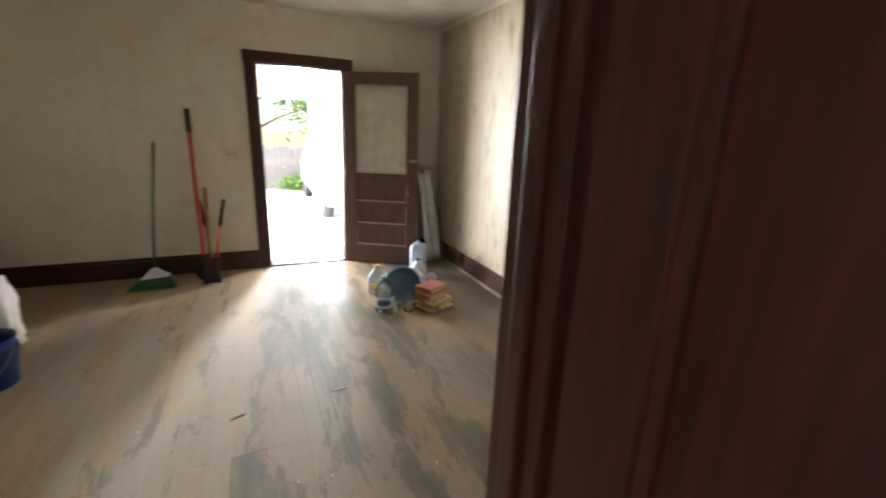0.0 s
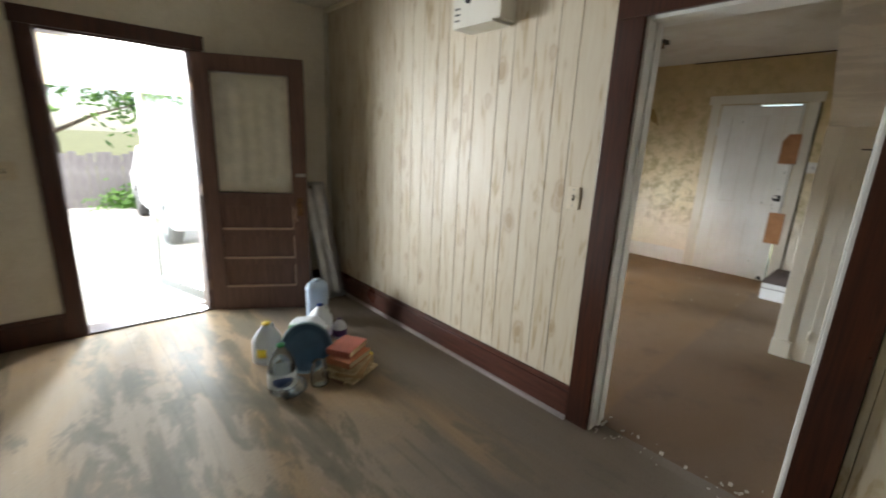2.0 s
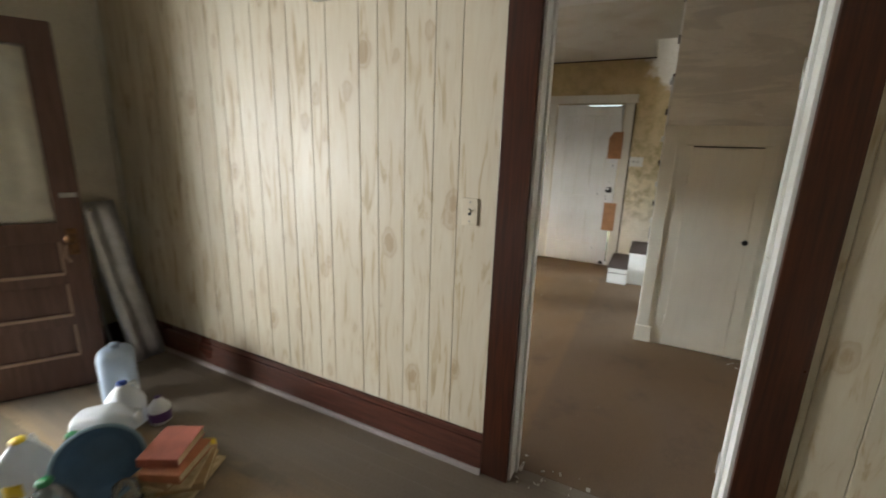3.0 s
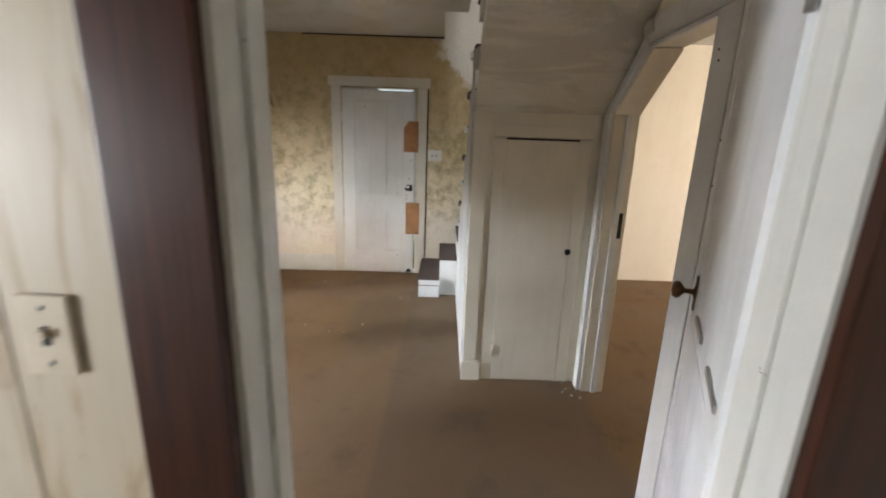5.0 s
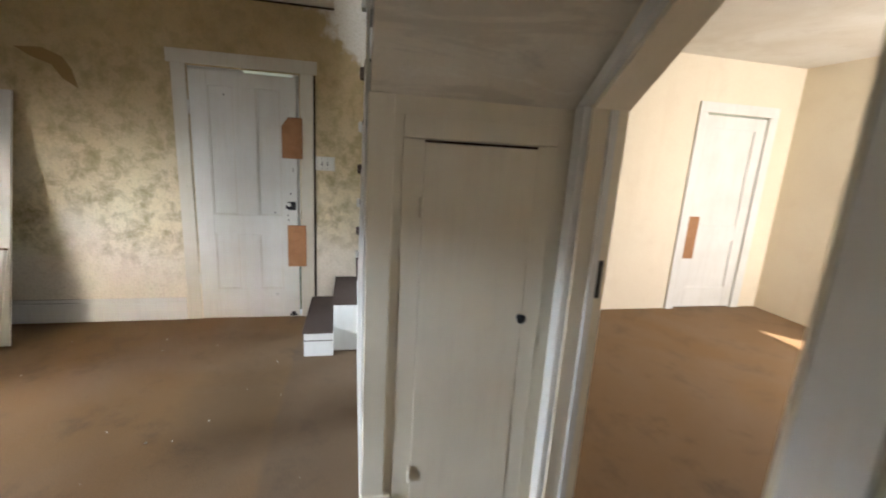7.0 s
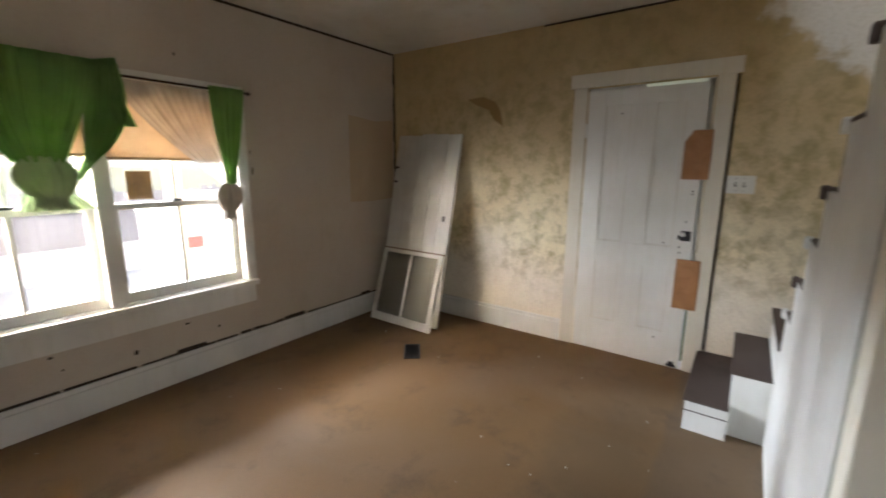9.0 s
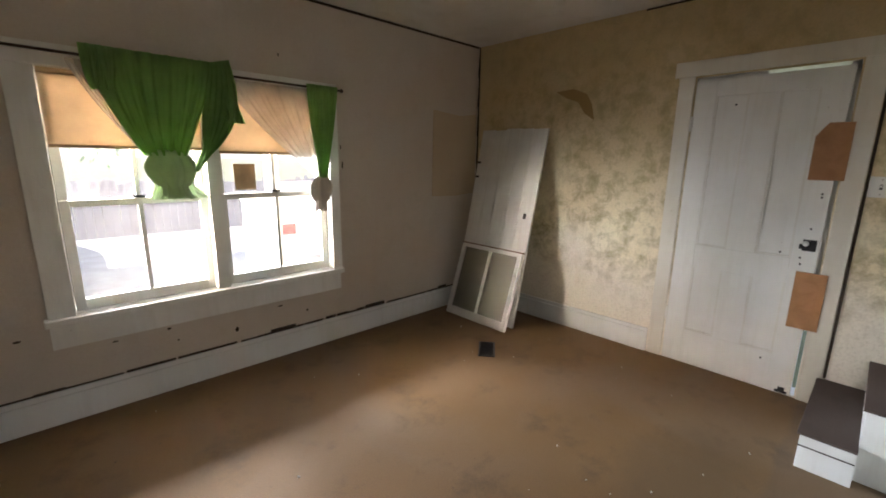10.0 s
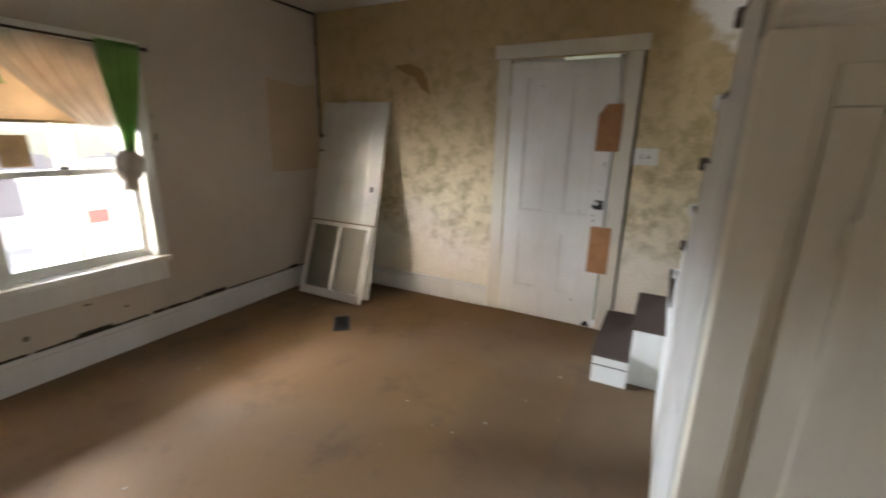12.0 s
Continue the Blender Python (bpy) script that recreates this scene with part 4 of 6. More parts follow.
part("apron", boxes(((3.205, wy - 0.02, 0.47), (4.885, wy - 0.001, 0.598)), bevel=0.004), M_TRIM, window_1)
for x0, x1 in ((3.322, 4.018), (4.082, 4.818)):
    mid = (x0 + x1) / 2
    for z0, z1, y in ((0.64, 1.235, wy + 0.05), (1.20, 1.878, wy + 0.09)):
        sash = part("sash", boxes(((x0, y, z0), (x0 + 0.045, y + 0.034, z1)), ((x1 - 0.045, y, z0), (x1, y + 0.034, z1)), ((x0 + 0.045, y, z0), (x1 - 0.045, y + 0.034, z0 + (0.06 if z0 < 1 else 0.035))), ((x0 + 0.045, y, z1 - 0.035), (x1 - 0.045, y + 0.034, z1)), bevel=0.003), M_TRIM, window_1)
        part("muntin", boxes(((mid - 0.011, y + 0.004, z0 + 0.035), (mid + 0.011, y + 0.03, z1 - 0.035))), M_TRIM, sash)
        for a, b in ((x0 + 0.045, mid - 0.011), (mid + 0.011, x1 - 0.045)):
            g = part("pane", boxes(((a, y + 0.015, z0 + 0.035), (b, y + 0.019, z1 - 0.035))), M_DUSTY, sash)
            g.visible_shadow = False
    part("sash_lock", boxes(((mid - 0.03, wy + 0.055, 1.235), (mid + 0.03, wy + 0.085, 1.25)), bevel=0.004), M_IRON, window_1)
# window of the third room, out of the way of the walk
window_2 = thing("window_2", "plain white-framed window", "window", kind="structure")
part("window_frame", boxes(((3.6, Y_BACK - 0.1, 0.7), (3.66, Y_BACK - 0.04, 2.0)), ((5.14, Y_BACK - 0.1, 0.7), (5.2, Y_BACK - 0.04, 2.0)), ((3.66, Y_BACK - 0.1, 0.7), (5.14, Y_BACK - 0.04, 0.76)), ((3.66, Y_BACK - 0.1, 1.94), (5.14, Y_BACK - 0.04, 2.0)), ((4.37, Y_BACK - 0.1, 0.76), (4.43, Y_BACK - 0.04, 1.94))), M_TRIM, window_2)
# unseen opening, added so that light reaches the dark entry door
window_3 = thing("window_3", "unseen white-framed window added to light the entry room", "window", kind="structure")
part("window_frame", boxes(((X_LEFT - 0.14, -1.25, 0.85), (X_LEFT - 0.08, -1.2, 1.95)), ((X_LEFT - 0.14, -0.4, 0.85), (X_LEFT - 0.08, -0.35, 1.95)), ((X_LEFT - 0.14, -1.2, 0.85), (X_LEFT - 0.08, -0.4, 0.9)), ((X_LEFT - 0.14, -1.2, 1.9), (X_LEFT - 0.08, -0.4, 1.95)), ((X_LEFT - 0.14, -1.2, 1.38), (X_LEFT - 0.08, -0.4, 1.42))), M_TRIM, window_3)
# door in the third room
far_door = thing("white_door", "white painted door in the bright room, closed", "door", pose(X_FAR + 0.022, -1.205, 0.012, 0, 0, -90))
frame_leaf(far_door, 0.74, 2.02, 0.04, 0.11, [(0, 0.22), (0.75, 0.9), (1.9, 2.02)], [(0.11, 0.63, 0.22, 0.75), (0.11, 0.63, 0.9, 1.9)], M_WHITE, mould=0.012)
part("patch_board", boxes(((-0.03, -0.036, 0.55), (0.13, -0.0275, 1.0)), bevel=0.001), M_BOARD, far_door, "brown hardboard patch")


# ---- first room: tools by the outside door ----
M_RED = plain("red_fibreglass", (0.62, 0.07, 0.04), 0.35, 0, 0.15)
M_BLACK = plain("black_rubber", (0.018, 0.018, 0.018), 0.6, 0, 0.3)
M_GREEN = plain("green_painted_steel", (0.03, 0.10, 0.05), 0.4, 0, 0.2)
M_BRISTLE = plain("green_bristles", (0.035, 0.11, 0.06), 0.8, 0, 0.4, 60)
M_WPLASTIC = plain("white_plastic", (0.78, 0.79, 0.78), 0.35, 0, 0.12)
M_ASH = stained_wood("tool_handle_wood", (0.22, 0.12, 0.06), (0.38, 0.23, 0.12), 0.55)
M_RUST = plain("dark_rusty_steel", (0.06, 0.045, 0.04), 0.6, 0.7, 0.5, 20)

broom = thing("broom", "green-bristled broom with a white cap, leaning on the wall", "broom", pose(-0.47, 5.06, 0))
part("handle", tube([(0.0, 0.0, 0.19), (0.03, 0.16, 0.75), (0.055, 0.375, 1.22)], 0.011), M_GREEN, broom, "slim dark green handle")
part("handle_tip", lathe([(0, 0), (0.012, 0), (0.012, 0.05), (0.005, 0.06), (0, 0.06)], 12), M_GREEN, broom, at=pose(0.055, 0.375, 1.215, -20))
cap = part("head", extrude([(-0.115, 0.10), (-0.10, 0.085), (0.10, 0.115), (0.115, 0.13), (0.05, 0.165), (0.012, 0.20), (-0.012, 0.20), (-0.06, 0.155)], -0.018, 0.018, "y"), M_WPLASTIC, broom, "white plastic broom cap")
bm = bmesh.new()
for i in range(60):
    u = -0.10 + 0.2 * (i % 20) / 19
    v = -0.014 + 0.014 * (i // 20)
    spread = 1.75
    foot = (u * spread - 0.035, v * 2.2 - 0.012, 0.004 + 0.03 * max(0, u + 0.05))
    tube([(u, v, 0.10 + 0.13 * (u + 0.1) * 0.5), tuple(0.5 * (a + b) for a, b in zip((u * 1.1, v, 0.11), foot)), foot], 0.0065, 5, bm=bm)
part("bristles", bm, M_BRISTLE, broom, "splayed green bristles")

shovel = thing("long_tool", "long tool with a red shaft and black grip, leaning", "garden tool", pose(-0.10, 5.17, 0))
part("shaft", tube([(0.01, 0.0, 0.22), (-0.015, 0.24, 1.38)], 0.018), M_RED, shovel, "red fibreglass shaft")
part("grip", tube([(-0.015, 0.238, 1.37), (-0.02, 0.275, 1.57)], 0.024), M_BLACK, shovel, "black rubber grip")
part("socket", tube([(0.02, -0.02, 0.10), (0.01, 0.0, 0.26)], 0.022, taper=0.85), M_RUST, shovel)
rows = [[(0.02 + (i / 8 - 0.5) * 0.20 * math.sqrt(max(0.05, 1 - (j / 8) ** 3)), -0.02 - 0.06 * (j / 8) + 0.03 * (2 * i / 8 - 1) ** 2, 0.17 - 0.155 * j / 8) for i in range(9)] for j in range(9)]
part("blade", sheet(rows, 0.003), M_RUST, shovel, "dark rusty blade")

loppers = thing("loppers", "open loppers with red arms and black grips, leaning on the wall", "loppers", pose(0.0, 5.19, 0))
for s in (-1, 1):
    part("arm", tube([(0.012 * s, 0.0, 0.17), (0.04 * s, 0.07, 0.33), (0.062 * s, 0.13, 0.50)], 0.013), M_RED, loppers, "red arm")
    part("grip", tube([(0.062 * s, 0.129, 0.495), (0.10 * s + (0.01 if s > 0 else 0.0), 0.20, 0.74)], 0.018), M_BLACK, loppers, "black rubber grip")
    part("jaw", extrude([(0.0, 0.19), (0.018 * s, 0.17), (0.032 * s, 0.10), (0.022 * s, 0.03), (0.006 * s, 0.005), (0.004 * s, 0.08)], -0.004 + 0.005 * s, 0.002 + 0.005 * s, "y"), M_RUST, loppers, "dark steel jaw")
part("pivot", lathe([(0, -0.01), (0.014, -0.01), (0.014, 0.01), (0, 0.01)], 16), M_STEEL, loppers, at=pose(0, -0.002, 0.17, 90))

spade = thing("spade", "short spade with a wooden handle, leaning on the wall", "spade", pose(-0.03, 5.13, 0))
part("shaft", tube([(0.0, 0.0, 0.22), (-0.012, 0.275, 0.86)], 0.017), M_ASH, spade, "worn wooden shaft")
part("blade", sheet([[(-0.075 + 0.15 * i / 6, -0.05 - 0.03 * (1 - j / 6) + 0.012 * math.cos(i - 3), 0.006 + 0.24 * j / 6) for i in range(7)] for j in range(7)], 0.003), M_RUST, spade, "dark steel blade")

# ---- first room: sack and bucket ----
M_SACK = plain("white_woven_plastic", (0.74, 0.71, 0.66), 0.5, 0, 0.2, 12, 0.004)
M_REDINK = plain("faded_red_print", (0.50, 0.12, 0.10), 0.6, 0, 0.3, 20)
M_PINKINK = plain("pale_print", (0.60, 0.42, 0.36), 0.6, 0, 0.3, 20)
M_BLUE = plain("blue_plastic", (0.012, 0.045, 0.22), 0.35, 0, 0.2)


def sack_shape(w, d, h):
    bm = bmesh.new()
    bmesh.ops.create_cube(bm, size=1.0)
    bmesh.ops.subdivide_edges(bm, edges=bm.edges, cuts=9, use_grid_fill=True)
    for v in bm.verts:
        u = v.co * 2
        bulge = 1 + 0.10 * (1 - u.z * u.z) - 0.06 * abs(u.x * u.y)
        soft = noise.noise(v.co * 4.2) * 0.045 + noise.noise(v.co * 11) * 0.018
        round_ = 1 - 0.08 * (abs(u.x) ** 4 + abs(u.y) ** 4 + abs(u.z) ** 4) / 3
        v.co = Vector((u.x / 2 * w * bulge * round_ * (1 + soft), u.y / 2 * d * bulge * round_ * (1 + soft), (u.z / 2 + 0.5) * h * (1 + soft * (u.z > 0))))
        if v.co.z < 0.01:
            v.co.z = 0
    for f in bm.faces:
        f.smooth = True
    return bm


sack = thing("plastic_sack", "full white plastic sack with faded red print, slumped on the floor", "sack", pose(-1.36, 4.22, 0, 0, 0, 12))
part("body", sack_shape(0.50, 0.34, 0.42), M_SACK, sack)
part("loose_corner", sheet([[(0.20 + 0.07 * j / 6 + 0.02 * math.sin(i), -0.12 + 0.04 * i + 0.01 * math.sin(j * 2), 0.40 - 0.40 * (j / 6) ** 1.3 + 0.02 * math.sin(i * 1.7)) for i in range(7)] for j in range(7)], 0.003), M_SACK, sack, "crumpled loose end of the sack")
for x0, x1, z0, z1, m in ((-0.06, 0.10, 0.255, 0.295, M_REDINK), (-0.19, -0.07, 0.27, 0.30, M_PINKINK), (-0.19, 0.0, 0.335, 0.36, M_PINKINK), (-0.12, 0.12, 0.18, 0.20, M_PINKINK)):
    part("printed_bar", sheet([[(x0 + (x1 - x0) * i / 6, -0.203 + 0.004 * abs(i - 3) * 0.5, z0 + (z1 - z0) * j) for i in range(7)] for j in range(2)], 0.004), m, sack, "faded print")
cup = solid("crumpled_bag", sack_shape(0.12, 0.09, 0.05), M_WPLASTIC, "small crumpled white plastic bag on the sack", "plastic bag", pose(-1.42, 4.18, 0.425, 0, 0, 20))
scrap = solid("paper_scrap", sheet([[(0.05 * i - 0.1, 0.04 * j, 0.006 + 0.012 * math.sin(i * 2 + j)) for i in range(5)] for j in range(4)], 0.002), M_WPLASTIC, "crumpled white scrap on the floor", "scrap", pose(-1.32, 3.66, 0.008, 0, 0, 30))

bucket = thing("bucket", "blue plastic bucket with an empty rim, on the floor", "bucket", pose(-1.04, 3.67, 0))
part("pail", lathe([(0, 0), (0.128, 0), (0.132, 0.005), (0.150, 0.215), (0.158, 0.22), (0.158, 0.232), (0.154, 0.24), (0.154, 0.262), (0.160, 0.268), (0.160, 0.275), (0.152, 0.275), (0.146, 0.22), (0.126, 0.012), (0, 0.012)], 48), M_BLUE, bucket)
part("handle", tube([(0.158 * math.cos(a), -0.03 - 0.155 * math.sin(a), 0.225 - 0.16 * math.sin(a)) for a in [math.pi * i / 20 for i in range(21)]], 0.003), M_STEEL, bucket, "thin wire handle")
part("label_patch", sheet([[(0.146 * math.cos(a), 0.146 * math.sin(a), z) for a in [radians(-125 + 3 * i) for i in range(6)]] for z in (0.03, 0.09)], 0.001), M_WPLASTIC, bucket, "torn white label")

# ---- first room: heap of containers and old books ----
M_CLEARP = thin_clear("clear_thin_plastic", (0.93, 0.96, 0.96), 0.13, (0.72, 0.76, 0.78))
M_MILKY = plain("milky_plastic", (0.74, 0.78, 0.82), 0.4, 0, 0.1, Transmission_Weight=0.35)
M_PALEBLUE = plain("pale_blue_plastic", (0.50, 0.62, 0.78), 0.4, 0, 0.15, Transmission_Weight=0.2)
M_YELLOW = plain("yellow_plastic", (0.80, 0.58, 0.04), 0.4, 0, 0.1)
M_TEAL = plain("blue_grey_plastic", (0.055, 0.125, 0.21), 0.45, 0, 0.2)
M_TEALRIM = plain("pale_teal_plastic", (0.22, 0.34, 0.42), 0.45, 0, 0.2)
M_PURPLE = plain("purple_plastic", (0.09, 0.03, 0.16), 0.4, 0, 0.2)
M_LABELB = plain("blue_label", (0.03, 0.07, 0.20), 0.5, 0, 0.2)
M_LABELW = plain("white_label", (0.66, 0.72, 0.74), 0.5, 0, 0.1)
M_GREENCAP = plain("green_plastic", (0.02, 0.25, 0.08), 0.4, 0, 0.1)


def jug(name, label, at, r, h, body, cap_mat, square=0.0, handle=True, lift=0.0):
    """A blow-moulded jug: rounded body, neck, cap and a side handle."""
    ob = thing(name, label, "jug", at)
    bm = lathe([(0, 0.006), (r * 0.8, 0), (r * 0.97, 0.012), (r, 0.03), (r, h * (0.52 + lift * 2)), (r * 0.95, h * (0.62 + lift * 1.7)), (r * 0.66, h * (0.78 + lift)), (r * 0.34, h * 0.92 if lift else h * 0.9), (r * 0.27, h * 0.92), (r * 0.27, h * 0.97), (r * 0.22, h * 0.97)], 28)
    for v in bm.verts:
        a = math.atan2(v.co.y, v.co.x)
        k = 1 + square * 0.13 * abs(math.sin(2 * a)) ** 2
        ripple = 1 + 0.012 * math.sin(v.co.z * 160)
        v.co.x, v.co.y = v.co.x * k * ripple, v.co.y * k * ripple
    part("body", bm, body, ob)
    part("cap", lathe([(0, h * 0.955), (r * 0.31, h * 0.955), (r * 0.31, h * 0.995), (0, h)], 20), cap_mat, ob, "screw cap")
    if handle:
        part("grip", tube([(r * 0.3, 0, h * 0.88), (r * 0.85, 0, h * 0.86), (r * 1.02, 0, h * 0.72), (r * 0.96, 0, h * 0.55)], r * 0.13), body, ob)
    return ob


water = jug("water_bottle", "large clear water bottle with a blue and white label", pose(1.30, 3.93, 0), 0.078, 0.30, M_CLEARP, M_GREENCAP, handle=False)
part("label_band", lathe([(0.0795, 0.05), (0.0800, 0.055), (0.0800, 0.135), (0.0795, 0.14)], 32), M_LABELW, water, "pale paper band")
part("label_mark", sheet([[(0.081 * math.cos(a), 0.081 * math.sin(a), 0.095 + s * 0.032 * math.sqrt(max(0, 1 - ((i - 6) / 6.5) ** 2))) for i, a in enumerate([radians(-150 + 7 * k) for k in range(13)])] for s in (-1, 1)], 0.0006), M_LABELB, water, "dark blue oval mark")
milk = jug("milk_jug", "empty milky plastic jug with a yellow cap and label", pose(1.36, 4.33, 0, 0, 0, 40), 0.082, 0.27, M_MILKY, M_YELLOW, 1.0)
part("label_patch", sheet([[(0.088 * math.cos(a), 0.088 * math.sin(a), z) for a in [radians(165 + 9 * i) for i in range(6)]] for z in (0.06, 0.12)], 0.001), M_YELLOW, milk, "yellow label")
jug("water_jug", "empty clear plastic jug", pose(1.49, 4.22, 0, 0, 0, -30), 0.072, 0.25, M_CLEARP, M_GREENCAP, 1.0)
jug("white_jug", "white plastic jug lying over the heap", pose(1.62, 4.50, 0.085, 80, 0, 35), 0.085, 0.27, M_MILKY, M_WPLASTIC, 1.0)
jug("small_jug", "white plastic jug with a blue cap", pose(1.80, 4.47, 0.0, 0, 0, 15), 0.08, 0.25, M_MILKY, M_BLUE, 1.0)
pb = jug("bottle", "squat white bottle with a purple label", pose(1.90, 4.36, 0.0, 0, 0, 10), 0.05, 0.15, M_MILKY, M_PURPLE, 0.4, False)
part("label_band", lathe([(0.0525, 0.02), (0.053, 0.022), (0.053, 0.07), (0.0525, 0.072)], 28), M_PURPLE, pb, "purple label")
jug("tall_jug", "tall pale blue plastic jug standing behind the heap", pose(1.90, 4.72, 0.0, 0, 0, 60), 0.085, 0.36, M_PALEBLUE, M_PALEBLUE, 1.0, False, 0.14)
jar = thing("jar", "empty clear jar on its side by the books", "jar", pose(1.38, 3.86, 0.05, 82, 0, -60))
part("body", lathe([(0, 0), (0.046, 0), (0.05, 0.01), (0.05, 0.10), (0.04, 0.12), (0.04, 0.135), (0.037, 0.135)], 24), M_CLEARP, jar)
jar2 = thing("jar", "empty clear jar standing by the books", "jar", pose(1.50, 3.87, 0.0))
part("body", lathe([(0, 0), (0.05, 0), (0.055, 0.01), (0.055, 0.10), (0.042, 0.13), (0.042, 0.145), (0.039, 0.145)], 24), M_CLEARP, jar2)

basin = thing("wash_basin", "round blue-grey plastic basin tipped on its edge", "basin", pose(1.52, 4.09, 0.145, 66, 0, -24))
part("bowl", lathe([(0, 0), (0.10, 0.0), (0.125, 0.012), (0.148, 0.075), (0.150, 0.08), (0.144, 0.08), (0.12, 0.018), (0.098, 0.008), (0, 0.008)], 40), M_TEAL, basin)
part("rim", lathe([(0.143, 0.074), (0.156, 0.074), (0.158, 0.079), (0.156, 0.084), (0.143, 0.084), (0.143, 0.074)], 40), M_TEALRIM, basin, "pale rolled rim")


def book(at, w, d, h, cover, pages, name="book", label="old hardback book in the stack"):
    ob = thing(name, label, "book", at, group="stack of old books")
    part("cover", boxes(((-w / 2, -d / 2, 0), (w / 2, d / 2, 0.003)), ((-w / 2, -d / 2, h - 0.003), (w / 2, d / 2, h)), ((-w / 2, -d / 2, 0.003), (-w / 2 + 0.004, d / 2, h - 0.003)), bevel=0.001), cover, ob)
    bm = bmesh.new()
    box(bm, (-w / 2 + 0.004, -d / 2 + 0.004, 0.003), (w / 2 - 0.005, d / 2 - 0.004, h - 0.003))
    part("pages", bm, pages, ob, "yellowed pages")
    return ob


M_BRICKRED = plain("faded_red_cloth", (0.42, 0.13, 0.09), 0.7, 0, 0.3, 14)
M_ORANGE = plain("worn_orange_cloth", (0.46, 0.17, 0.08), 0.7, 0, 0.35, 14)
M_TAN = plain("tan_card", (0.42, 0.28, 0.14), 0.7, 0, 0.3, 14)
M_BROWN = plain("brown_card", (0.20, 0.11, 0.06), 0.7, 0, 0.3, 14)
n = Nodes("yellowed_pages")
M_PAGES = n.done(n.ramp(n.grain(30, 3, stretch=(1, 1, 12)), (0.3, (0.42, 0.32, 0.18)), (0.7, (0.66, 0.55, 0.36))), 0.8, n.grain(60, 2, stretch=(1, 1, 14)), 0.001)
rng = random.Random(8)
z = 0.0
for h, w, d, cover, label in ((0.022, 0.24, 0.19, M_BROWN, "thin brown book at the bottom of the stack"), (0.012, 0.26, 0.20, M_PAGES, "loose yellowed pages in the stack"), (0.035, 0.24, 0.18, M_TAN, "tan book with ragged pages in the stack"), (0.012, 0.25, 0.19, M_PAGES, "loose yellowed pages in the stack"), (0.034, 0.23, 0.17, M_TAN, "tan book in the stack"), (0.04, 0.22, 0.17, M_ORANGE, "worn orange book in the stack"), (0.040, 0.21, 0.165, M_BRICKRED, "faded red book on top of the stack")):
    book(pose(1.70 + rng.uniform(-0.03, 0.03), 3.86 + rng.uniform(-0.025, 0.025), z, 0, 0, 35 + rng.uniform(-24, 24)), w, d, h, cover, M_PAGES, label=label)
    z += h + 0.001
paper = solid("yellow_packet", sack_shape(0.10, 0.06, 0.05), M_YELLOW, "crumpled yellow packet by the books", "packet", pose(1.86, 3.93, 0, 0, 0, 30))

# sheet metal leaning in the corner behind the door
M_SHEET = plain("galvanised_sheet", (0.62, 0.63, 0.66), 0.34, 0.8, 0.3, 6, 0.003)
duct = thing("sheet_metal", "dented galvanised sheet metal leaning in the corner", "sheet metal", pose(2.27, 5.10, 0))
rows = [[((i / 12 - 0.5) * 0.215 + 0.003 * math.sin(j * 0.7) - 0.06 * j / 14, -0.020 * abs(math.sin((i / 12) * 2 * math.pi)) + 0.002 * math.sin(j * 1.3 + i) + 0.27 * j / 14 + 0.03, 0.002 + 1.05 * j / 14) for i in range(13)] for j in range(15)]
part("curved_sheet", sheet(rows, 0.0015), M_SHEET, duct)
part("folded_edge", tube([(-0.10, 0.03, 0.004), (-0.148, 0.30, 1.0)], 0.007, 6), M_SHEET, duct)
pipe = solid("thin_pipe", tube([(2.13, 5.26, 0.006), (2.07, 5.42, 1.12)], 0.009), M_SHEET, "thin grey pipe leaning in the corner", "pipe")

# old white heater vent box high on the pine wall
vent_box = thing("vent_box", "old white metal vent box on the pine wall", "vent box", pose(X_PANEL, 3.49, 2.08))
part("case", boxes(((-0.13, -0.18, 0.0), (-0.004, 0.18, 0.30)), bevel=0.008), M_OLDTRIM, vent_box)
part("lip", boxes(((-0.155, -0.15, -0.014), (-0.006, 0.15, 0.0)), bevel=0.004), M_OLDTRIM, vent_box)
part("hole", lathe([(0, 0), (0.022, 0), (0.022, 0.004), (0, 0.004)], 20), M_IRON, vent_box, at=pose(-0.134, 0.06, 0.13, 0, 90))
for z0 in (0.03, 0.06, 0.09):
    part("slot", boxes(((-0.1325, 0.12, z0), (-0.1305, 0.16, z0 + 0.008))), M_IRON, vent_box)

# ---- switches ----
M_IVORY = plain("ivory_plastic", (0.66, 0.58, 0.44), 0.4, 0, 0.15)


def switch_plate(name, label, at, gangs=1, material=None):
    """A wall plate facing -y with toggles."""
    w = 0.035 + 0.046 * (gangs - 1) / 1.0
    ob = thing(name, label, "light switch", at)
    part("plate", boxes(((-w, -0.007, -0.057), (w, 0.0, 0.057)), bevel=0.003), material or M_IVORY, ob)
    for g in range(gangs):
        x = (g - (gangs - 1) / 2) * 0.046
        part("slot", boxes(((x - 0.006, -0.0078, -0.014), (x + 0.006, -0.0068, 0.014))), M_IRON, ob)
        part("toggle", boxes(((x - 0.004, -0.016, -0.002), (x + 0.004, -0.0075, 0.010)), bevel=0.001), material or M_IVORY, ob)
        for zz in (-0.04, 0.04):
            part("screw", lathe([(0, 0), (0.004, 0), (0.003, 0.0015), (0, 0.0015)], 8), M_STEEL, ob, at=pose(x, -0.007, zz, 90))
    return ob


switch_plate("light_switch", "ivory light switch on the pine wall beside the doorway", pose(X_PANEL - 0.001, 2.85, 1.205, 0, 0, -90))
